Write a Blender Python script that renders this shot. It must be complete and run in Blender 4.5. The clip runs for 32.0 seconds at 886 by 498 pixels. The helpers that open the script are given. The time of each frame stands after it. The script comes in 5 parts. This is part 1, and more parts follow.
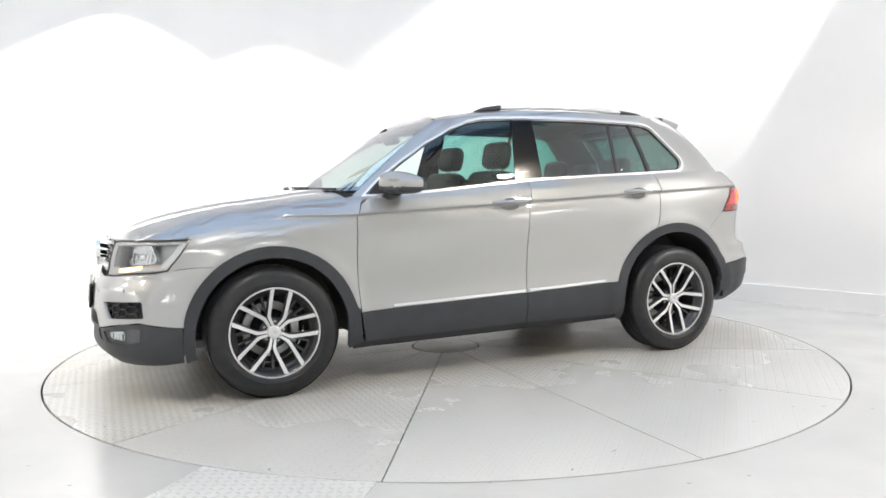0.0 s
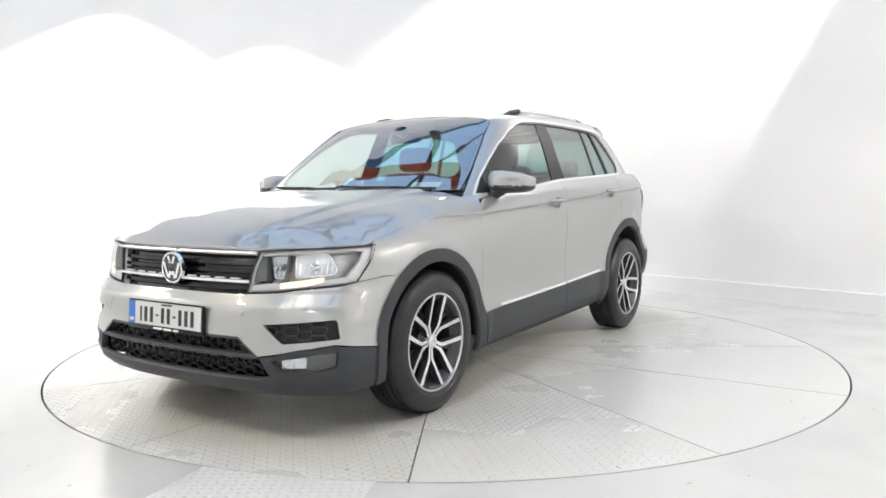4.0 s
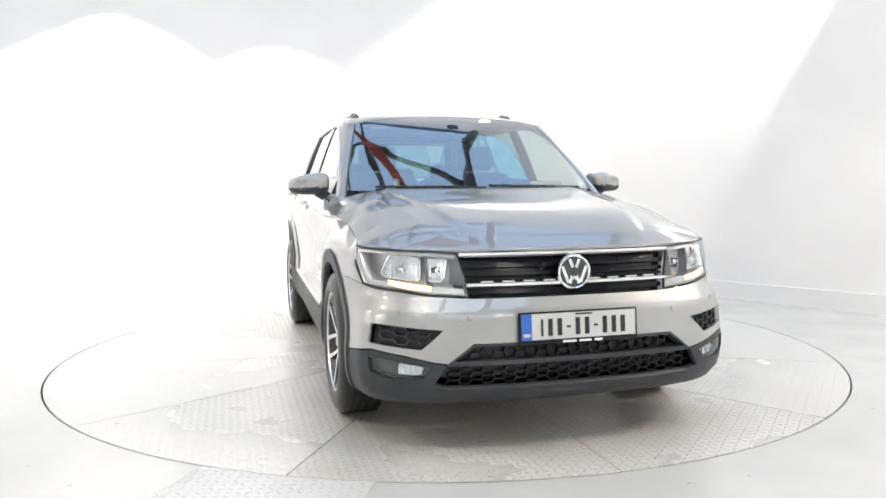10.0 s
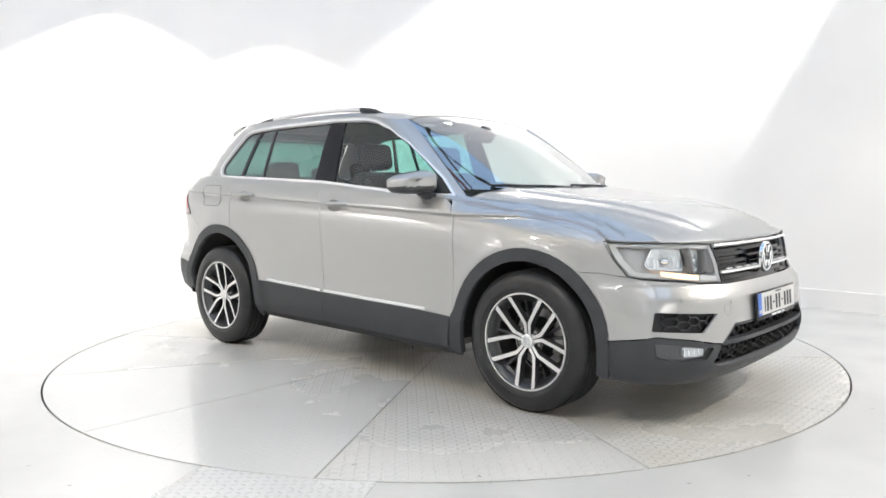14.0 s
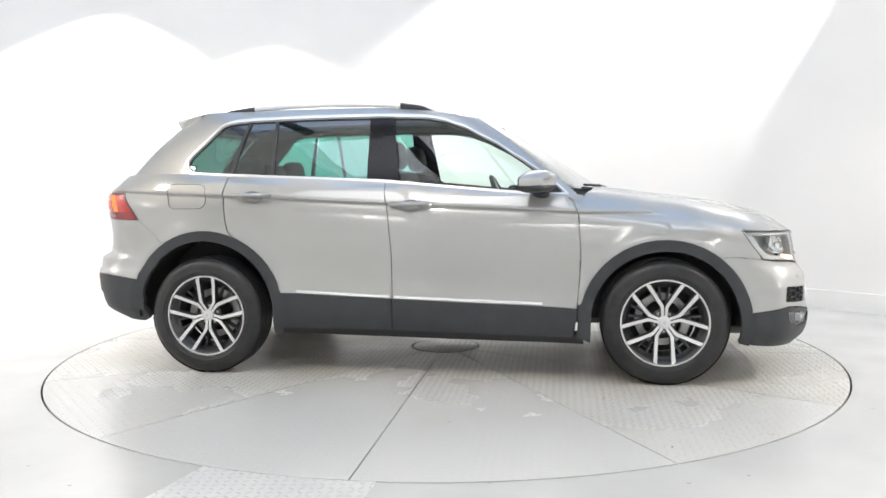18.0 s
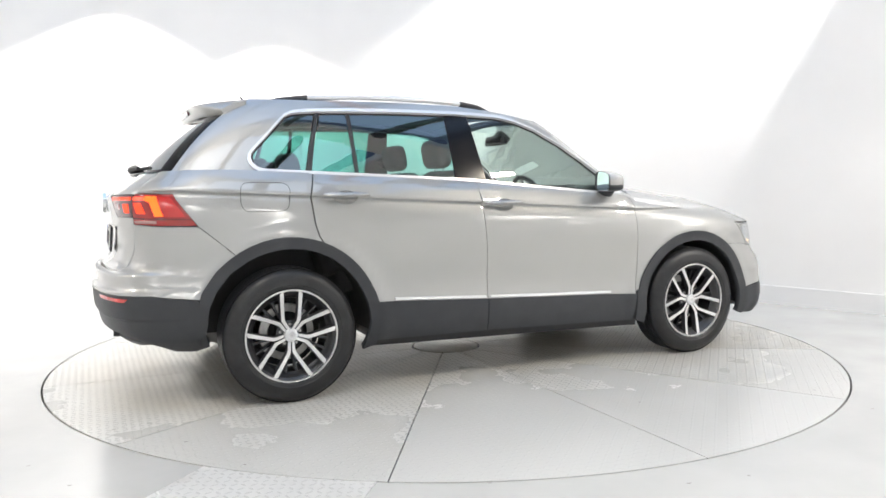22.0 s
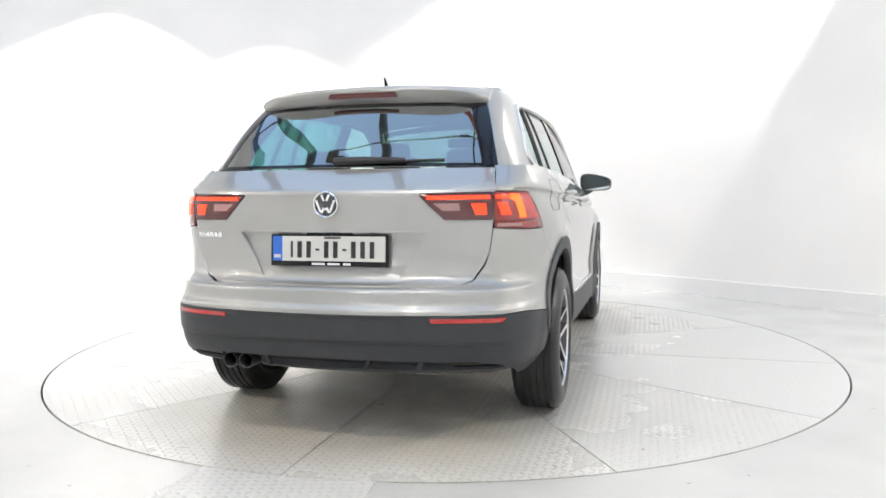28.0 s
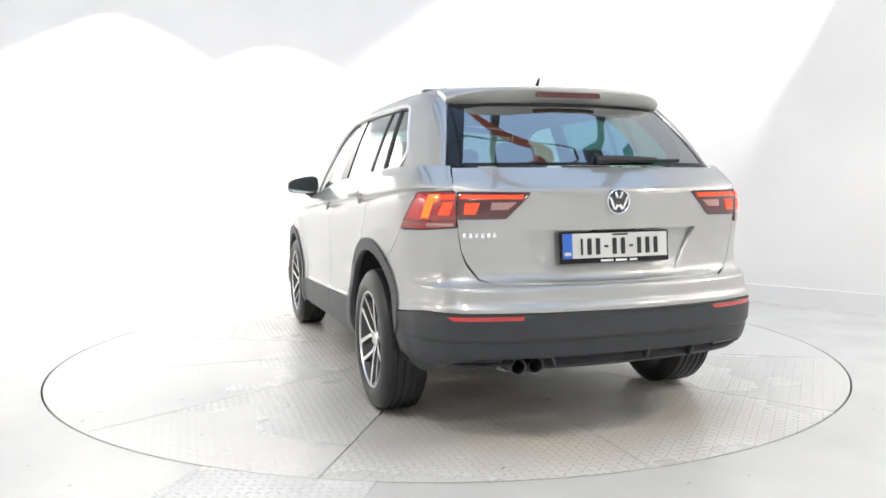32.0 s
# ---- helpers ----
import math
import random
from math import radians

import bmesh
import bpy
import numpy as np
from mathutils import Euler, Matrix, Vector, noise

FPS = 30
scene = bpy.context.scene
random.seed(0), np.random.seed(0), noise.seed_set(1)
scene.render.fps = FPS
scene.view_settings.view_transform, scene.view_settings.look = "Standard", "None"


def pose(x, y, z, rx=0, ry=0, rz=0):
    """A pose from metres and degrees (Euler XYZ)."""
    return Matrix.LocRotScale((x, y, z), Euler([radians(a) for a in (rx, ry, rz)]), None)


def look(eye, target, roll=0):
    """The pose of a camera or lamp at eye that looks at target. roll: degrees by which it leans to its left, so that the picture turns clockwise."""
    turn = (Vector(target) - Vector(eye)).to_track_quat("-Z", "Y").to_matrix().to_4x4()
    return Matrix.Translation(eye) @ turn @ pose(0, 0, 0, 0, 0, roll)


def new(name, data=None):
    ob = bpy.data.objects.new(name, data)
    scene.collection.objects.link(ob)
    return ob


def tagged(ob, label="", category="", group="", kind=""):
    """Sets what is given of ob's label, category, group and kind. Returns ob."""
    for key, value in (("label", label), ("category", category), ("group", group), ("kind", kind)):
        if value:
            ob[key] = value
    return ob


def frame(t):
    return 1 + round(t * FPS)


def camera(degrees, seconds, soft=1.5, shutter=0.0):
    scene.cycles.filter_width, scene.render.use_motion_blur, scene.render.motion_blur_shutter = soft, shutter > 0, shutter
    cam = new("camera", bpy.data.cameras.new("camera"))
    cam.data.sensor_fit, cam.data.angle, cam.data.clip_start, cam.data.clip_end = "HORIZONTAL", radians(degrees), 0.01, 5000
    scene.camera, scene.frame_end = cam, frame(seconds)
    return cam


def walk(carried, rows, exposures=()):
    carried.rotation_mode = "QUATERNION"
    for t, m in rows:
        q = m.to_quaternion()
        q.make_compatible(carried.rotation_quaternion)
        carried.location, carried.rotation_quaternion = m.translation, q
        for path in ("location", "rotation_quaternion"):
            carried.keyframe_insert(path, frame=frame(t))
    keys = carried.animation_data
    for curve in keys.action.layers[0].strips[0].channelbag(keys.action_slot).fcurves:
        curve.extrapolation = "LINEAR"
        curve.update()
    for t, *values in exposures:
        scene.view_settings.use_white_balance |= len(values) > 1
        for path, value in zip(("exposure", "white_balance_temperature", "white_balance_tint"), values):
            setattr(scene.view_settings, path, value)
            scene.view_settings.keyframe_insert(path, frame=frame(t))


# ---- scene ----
SECONDS = 32.0
EYE = pose(0, -5.324, 1.1035, 85.465, 0, 0.127) @ pose(0, 0, 0, 0, 0, -0.534)
cam = camera(60.05, SECONDS, soft=1.6)
walk(cam, [(0.0, EYE), (SECONDS, EYE)], exposures=[(0.0, 0.0), (SECONDS, 0.0)])

# ---- world and lights ----
world = bpy.data.worlds.new("world")
scene.world = world
world.use_nodes = True
wn = world.node_tree.nodes
sky = wn.new("ShaderNodeTexSky")
sky.sky_type = "NISHITA"
sky.sun_disc = False
sky.sun_elevation, sky.sun_rotation = radians(48), radians(200)
wn["Background"].inputs[1].default_value = 0.10
world.node_tree.links.new(sky.outputs[0], wn["Background"].inputs[0])


def area(name, m, sx, sy, power, colour):
    data = bpy.data.lights.new(name, "AREA")
    data.shape, data.size, data.size_y, data.energy, data.color = "RECTANGLE", sx, sy, power, colour
    ob = new(name, data)
    ob.matrix_world = m
    return ob


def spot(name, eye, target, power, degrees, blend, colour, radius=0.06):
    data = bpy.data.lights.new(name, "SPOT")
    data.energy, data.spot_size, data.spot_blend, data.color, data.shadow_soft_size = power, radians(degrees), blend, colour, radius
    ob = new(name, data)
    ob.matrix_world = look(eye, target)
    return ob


# daylight above the two roof openings, outside the beams
area("skylight_daylight", pose(0.0, 0.0, 7.0), 10.2, 8.0, 300, (0.46, 0.68, 1.0))
area("front_skylight_daylight", pose(0, -6.15, 7.0), 8.4, 3.1, 120, (0.70, 0.84, 1.0))
# three downlights hung close to the back wall, and one high on the right that rakes along it
spot("wall_or_fill_downlight", (-3.80, 3.44, 3.34), (-3.80, 3.44, 0), 360, 121, 0.25, (1.0, 0.965, 0.92))
spot("wall_or_fill_downlight", (-2.04, 3.42, 3.10), (-2.04, 3.42, 0), 240, 121, 0.25, (1.0, 0.965, 0.92))
spot("wall_or_fill_downlight", (0.75, 3.30, 3.93), (0.75, 3.30, 0), 170, 118.5, 0.25, (1.0, 0.965, 0.92))
# unseen downlights added as fill along the side walls and the far wall
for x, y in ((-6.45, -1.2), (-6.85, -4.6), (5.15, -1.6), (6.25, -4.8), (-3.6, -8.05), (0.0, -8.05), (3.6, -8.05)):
    spot("wall_or_fill_downlight", (x, y, 3.6), (x, y, 0), 300, 120, 0.12, (1.0, 0.965, 0.92))
spot("raking_floodlight", (3.45, 0.95, 3.6), (3.45 - 0.399, 0.95 + 0.777, 3.6 - 0.486), 380, 67.8, 0.2, (1.0, 0.98, 0.96))
# flat floodlights under the roof on the camera's side
FLOODS = [(-1.2, -4.6, 4.9), (4.7, -3.2, 4.4), (-5.2, -3.0, 4.4)]
for p in FLOODS:
    area("flood_light", look(p, (0, 0, 0.6)), 0.30, 0.13, 76, (1.0, 0.89, 0.74))

# ---- materials ----


def material(name):
    m = bpy.data.materials.new(name)
    m.use_nodes = True
    return m, m.node_tree.nodes, m.node_tree.links, m.node_tree.nodes["Principled BSDF"]


def surface(name, colour, rough=0.5, metal=0.0, coat=0.0, vary=0.06, scale=6.0, bump=0.0, bump_scale=200.0, coat_rough=0.03, spec=0.5):
    """A plain surface with broad and fine variation of colour, gloss and relief."""
    m, n, l, b = material(name)
    tc = n.new("ShaderNodeTexCoord")
    big = n.new("ShaderNodeTexNoise")
    big.inputs["Scale"].default_value, big.inputs["Detail"].default_value = scale, 6
    l.new(tc.outputs["Object"], big.inputs["Vector"])
    ramp = n.new("ShaderNodeValToRGB")
    dark = [c * (1 - vary) for c in colour]
    light = [min(1, c * (1 + vary)) for c in colour]
    ramp.color_ramp.elements[0].color, ramp.color_ramp.elements[1].color = (*dark, 1), (*light, 1)
    ramp.color_ramp.elements[0].position, ramp.color_ramp.elements[1].position = 0.3, 0.7
    l.new(big.outputs["Fac"], ramp.inputs["Fac"])
    l.new(ramp.outputs["Color"], b.inputs["Base Color"])
    rr = n.new("ShaderNodeMapRange")
    rr.inputs["To Min"].default_value, rr.inputs["To Max"].default_value = max(0.0, rough * 0.85), min(1.0, rough * 1.15)
    l.new(big.outputs["Fac"], rr.inputs["Value"])
    l.new(rr.outputs["Result"], b.inputs["Roughness"])
    b.inputs["Metallic"].default_value = metal
    b.inputs["Coat Weight"].default_value, b.inputs["Coat Roughness"].default_value = coat, coat_rough
    b.inputs["Specular IOR Level"].default_value = spec
    if bump:
        fine = n.new("ShaderNodeTexNoise")
        fine.inputs["Scale"].default_value, fine.inputs["Detail"].default_value = bump_scale, 4
        l.new(tc.outputs["Object"], fine.inputs["Vector"])
        bp = n.new("ShaderNodeBump")
        bp.inputs["Strength"].default_value, bp.inputs["Distance"].default_value = bump, 0.002
        l.new(fine.outputs["Fac"], bp.inputs["Height"])
        l.new(bp.outputs["Normal"], b.inputs["Normal"])
    return m


def glass(name, tint, rough=0.0, gloss=0.13):
    """A thin tinted pane: what passes is tinted, the rest mirrors."""
    m, n, l, b = material(name)
    n.remove(b)
    tr, gl, mix, lw = n.new("ShaderNodeBsdfTransparent"), n.new("ShaderNodeBsdfGlossy"), n.new("ShaderNodeMixShader"), n.new("ShaderNodeLayerWeight")
    tr.inputs[0].default_value = (*tint, 1)
    gl.inputs["Roughness"].default_value = rough
    lw.inputs["Blend"].default_value = 0.5
    pw, ma = n.new("ShaderNodeMath"), n.new("ShaderNodeMath")
    pw.operation, ma.operation = "POWER", "MULTIPLY_ADD"
    pw.inputs[1].default_value, ma.inputs[1].default_value, ma.inputs[2].default_value = 4.0, 0.92, gloss
    l.new(lw.outputs["Facing"], pw.inputs[0])
    l.new(pw.outputs[0], ma.inputs[0])
    l.new(ma.outputs[0], mix.inputs[0])
    l.new(tr.outputs[0], mix.inputs[1])
    l.new(gl.outputs[0], mix.inputs[2])
    l.new(mix.outputs[0], n["Material Output"].inputs[0])
    return m


def glow(name, colour, power, base=(0.2, 0.02, 0.01)):
    m, n, l, b = material(name)
    b.inputs["Base Color"].default_value = (*base, 1)
    b.inputs["Emission Color"].default_value, b.inputs["Emission Strength"].default_value = (*colour, 1), power
    b.inputs["Roughness"].default_value = 0.15
    return m


PAINT = surface("silver_paint", (0.345, 0.343, 0.333), 0.42, 0.52, 1.0, 0.02, 900.0, coat_rough=0.03)
PAINT.node_tree.nodes["Principled BSDF"].inputs["Coat IOR"].default_value = 2.3
PLASTIC = surface("dark_grained_plastic", (0.040, 0.042, 0.046), 0.45, 0, 0, 0.08, 9.0, 0.2, 500.0, spec=0.35)
BLACK = surface("gloss_black_plastic", (0.008, 0.008, 0.010), 0.12, 0, 0.0, 0.05, spec=0.3)
MATT = surface("matt_black_plastic", (0.020, 0.020, 0.021), 0.6, 0, 0, 0.1)
CHROME = surface("bright_chrome", (0.86, 0.87, 0.88), 0.07, 1.0, 0, 0.02)
SATIN = surface("satin_aluminium_trim", (0.90, 0.90, 0.90), 0.24, 0.5, 0, 0.02)
RUBBER = surface("tyre_rubber", (0.020, 0.020, 0.021), 0.36, 0, 0, 0.25, 14.0, 0.2, 300.0, spec=0.4)
ALLOY = surface("machined_alloy", (0.76, 0.75, 0.74), 0.34, 1.0, 0.3, 0.03, 40.0)
POCKET = surface("dark_grey_wheel_paint", (0.045, 0.045, 0.048), 0.35, 0.4, 0.5, 0.06)
STEEL = surface("brake_steel", (0.40, 0.39, 0.38), 0.38, 1.0, 0, 0.15, 30.0)
FABRIC = surface("charcoal_seat_fabric", (0.035, 0.034, 0.036), 0.85, 0, 0, 0.12, 12.0, 0.1, 250.0)
INNER = surface("cabin_plastic", (0.030, 0.030, 0.032), 0.6, 0, 0, 0.08, 6.0, 0.1, 200.0)
LINING = surface("grey_headlining", (0.24, 0.235, 0.225), 0.9, 0, 0, 0.05, 20.0)
GLASS_CLEAR = glass("green_tinted_glass", (0.88, 0.985, 0.94), gloss=0.10)
GLASS_SCREEN = glass("windscreen_glass", (0.76, 0.88, 0.84), gloss=0.40)
GLASS_DARK = glass("teal_tinted_rear_glass", (0.26, 0.60, 0.54), gloss=0.20)
GLASS_HATCH = glass("tinted_hatch_glass", (0.21, 0.41, 0.38), gloss=0.38)
LENS = glass("clear_lamp_lens", (0.93, 0.95, 0.96), gloss=0.05)
DARK_RED = surface("smoked_red_lens", (0.085, 0.006, 0.006), 0.08, 0, 1.0, 0.05)
RED_LIT = glow("lit_tail_lamp", (1.0, 0.055, 0.012), 1.7)
RED_CORE = glow("lit_tail_lamp_core", (1.0, 0.135, 0.014), 2.3)
RED_BRIGHT = surface("bright_red_lens", (0.50, 0.018, 0.015), 0.08, 0, 1.0, 0.05)
AMBER_LIT = glow("lit_amber_lamp", (1.0, 0.66, 0.38), 1.8, (0.5, 0.4, 0.3))
LAMP_GREY = surface("grey_lamp_housing_plastic", (0.52, 0.52, 0.525), 0.3, 0.3, 0, 0.05)
LAMP_SMOKE = surface("smoke_grey_lamp_plastic", (0.12, 0.12, 0.125), 0.25, 0.2, 0, 0.05)
LAMP_PALE = surface("pale_lamp_band", (0.66, 0.65, 0.64), 0.25, 0.4, 0.5, 0.04)
UNDERBODY = surface("grey_underbody_coating", (0.22, 0.218, 0.21), 0.7, 0, 0, 0.15)
REFLECTOR = surface("lamp_reflector", (0.84, 0.85, 0.86), 0.22, 0.55, 0, 0.05, 30)
WHITE_PLATE = surface("white_plate_face", (0.60, 0.60, 0.58), 0.35, 0, 0.3, 0.02)
BLUE = surface("blue_plate_band", (0.02, 0.13, 0.55), 0.35, 0, 0.3, 0.03)
INK = surface("black_print", (0.015, 0.015, 0.017), 0.45)
PAPER = surface("white_paper", (0.75, 0.78, 0.76), 0.8)
MIRROR = surface("mirror_glass", (0.80, 0.86, 0.88), 0.01, 1.0, 0, 0.0)

# ---- mesh helpers ----


def part(name, bm, mat, parent, label="", smooth=True):
    """Links a bmesh as one mesh object under a thing or a part."""
    me = bpy.data.meshes.new(name)
    bmesh.ops.recalc_face_normals(bm, faces=bm.faces[:])
    bm.to_mesh(me)
    bm.free()
    return mesh_part(name, me, mat, parent, label, smooth)


def mesh_part(name, me, mat, parent, label="", smooth=True):
    me.materials.append(mat)
    if smooth:
        me.polygons.foreach_set("use_smooth", [True] * len(me.polygons))
        if not me.has_custom_normals:
            me.set_sharp_from_angle(angle=radians(35))
    ob = new(name, me)
    if parent is not None:
        ob.parent = parent
    return tagged(ob, label)


def pchip(xs, ys):
    """A smooth curve through the points that never overshoots."""
    xs, ys = np.array(xs, float), np.array(ys, float)
    h, d = np.diff(xs), np.diff(ys) / np.diff(xs)
    m = np.zeros(len(xs))
    for i in range(1, len(xs) - 1):
        if d[i - 1] * d[i] > 0:
            a, b = 2 * h[i] + h[i - 1], h[i] + 2 * h[i - 1]
            m[i] = (a + b) / (a / d[i - 1] + b / d[i])
    m[0], m[-1] = d[0], d[-1]

    def f(x):
        x = np.clip(np.asarray(x, float), xs[0], xs[-1])
        i = np.clip(np.searchsorted(xs, x) - 1, 0, len(xs) - 2)
        t = (x - xs[i]) / h[i]
        return ((2 * t**3 - 3 * t**2 + 1) * ys[i] + (t**3 - 2 * t**2 + t) * h[i] * m[i]
                + (3 * t**2 - 2 * t**3) * ys[i + 1] + (t**3 - t**2) * h[i] * m[i + 1])
    return f


def spline(points, n=24):
    """A dense smooth line through 2D points."""
    p = np.array(points, float)
    p = np.vstack([2 * p[0] - p[1], p, 2 * p[-1] - p[-2]])
    out = []
    for i in range(1, len(p) - 2):
        for k in range(n):
            t = k / n
            out.append(0.5 * (2 * p[i] + (p[i + 1] - p[i - 1]) * t + (2 * p[i - 1] - 5 * p[i] + 4 * p[i + 1] - p[i + 2]) * t**2
                              + (3 * p[i] - p[i - 1] - 3 * p[i + 1] + p[i + 2]) * t**3))
    out.append(p[-2])
    return np.array(out)


class Shell:
    """A body surface round the car: each height has the same plan outline, drawn longer, shorter or wider. u runs along the outline from the front."""

    def __init__(self, plan, width, front, rear, front_from, rear_from, half, lean, flares=()):
        self.flares = flares
        line = spline(plan)
        self.U = np.concatenate([[0], np.cumsum(np.hypot(*np.diff(line, axis=0).T))])
        self.X, self.Y = line[:, 0], line[:, 1]
        self.fx, self.rx, self.f0, self.r0 = self.X[0], self.X[-1], front_from, rear_from
        self.front, self.rear, self.half, self.width, self.lean = front, rear, half, width, lean

    def wide(self, x, z):
        return self.half(z + self.lean * (np.clip(x, -1.9, 0.9) + 0.19)) / self.width

    def __call__(self, u, z):
        u, z = np.asarray(u, float), np.asarray(z, float)
        side = np.where(u < 0, -1.0, 1.0)
        a = np.abs(u)
        X, Y = np.interp(a, self.U, self.X), np.interp(a, self.U, self.Y)
        kf, kr = (self.front(z) - self.f0) / (self.fx - self.f0), (self.rear(z) - self.r0) / (self.rx - self.r0)
        x = np.where(X > self.f0, self.f0 + (X - self.f0) * kf, np.where(X < self.r0, self.r0 + (X - self.r0) * kr, X))
        y = Y * self.wide(x, z)
        if self.flares:
            k = np.clip((x - 1.36) / 0.45, 0, 1)
            y = y - 0.012 * k * k * (3 - 2 * k) * np.clip((z - 0.64) / 0.20, 0, 1)
            x = x + (0.024 - 0.012 * np.clip((z - 0.60) / 0.06, 0, 1)) * (np.minimum(Y, 0.62) / 0.5) ** 2 * np.clip((X - 1.9) / 0.2, 0, 1)
            y = y * (1 + 0.034 * np.exp(-((x + 2.0) / 0.19) ** 2) * np.clip((0.72 - z) / 0.14, 0, 1))
            y = y * (1 + 0.058 * np.exp(-((x - 1.97) / 0.14) ** 2) * np.clip((0.66 - z) / 0.12, 0, 1))
        if self.flares:
            # the wing rolls over towards the bonnet
            k = np.clip((x - 0.80) / 0.1, 0, 1) * np.clip((1.82 - x) / 0.12, 0, 1) * np.clip(1 - (EDGE(x) - z) / 0.09, 0, 1.2) ** 2
            y = y - 0.034 * k
            for cx, cz, r, h in self.flares:
                d = np.hypot(x - cx, z - cz) - r
                y = y + h * np.exp(-(np.maximum(d, 0) / 0.055) ** 2) * np.clip((y - 0.80) / 0.05, 0, 1)
        return np.stack([x, side * y, z], -1)

    def at(self, x, z):
        """u of the side point at x and height z."""
        kf, kr = (self.front(z) - self.f0) / (self.fx - self.f0), (self.rear(z) - self.r0) / (self.rx - self.r0)
        X = self.f0 + (x - self.f0) / kf if x > self.f0 else self.r0 + (x - self.r0) / kr if x < self.r0 else x
        return float(np.interp(-X, -self.X, self.U)), z

    def ahead(self, y, z):
        """u of the front point at y."""
        m = self.X > self.f0
        return float(np.interp(abs(y) / float(self.wide(2.0, z)), self.Y[m], self.U[m])) * (-1 if y < 0 else 1), z

    def behind(self, y, z):
        """u of the rear point at y."""
        m = self.X < self.r0
        return float(np.interp(-abs(y) / float(self.wide(-2.0, z)), -self.Y[m], self.U[m])), z


def normals(surf, u, v, e=0.003):
    n = np.cross(surf(u + e, v) - surf(u - e, v), surf(u, v + e) - surf(u, v - e))
    return n / np.maximum(np.linalg.norm(n, axis=1, keepdims=True), 1e-9)


def inside(pts, loops):
    r = np.zeros(len(pts), bool)
    for lp in loops:
        a = np.array(lp)
        b = np.roll(a, -1, 0)
        for (x0, y0), (x1, y1) in zip(a, b):
            if y0 != y1:
                c = (pts[:, 1] > min(y0, y1)) & (pts[:, 1] <= max(y0, y1))
                r ^= c & (pts[:, 0] < x0 + (pts[:, 1] - y0) * (x1 - x0) / (y1 - y0))
    return r


def densify(lp, res):
    out = []
    for a, b in zip(lp, lp[1:] + lp[:1]):
        n = max(1, int(math.ceil(math.dist(a, b) / res)))
        out += [(a[0] + (b[0] - a[0]) * i / n, a[1] + (b[1] - a[1]) * i / n) for i in range(n)]
    return out


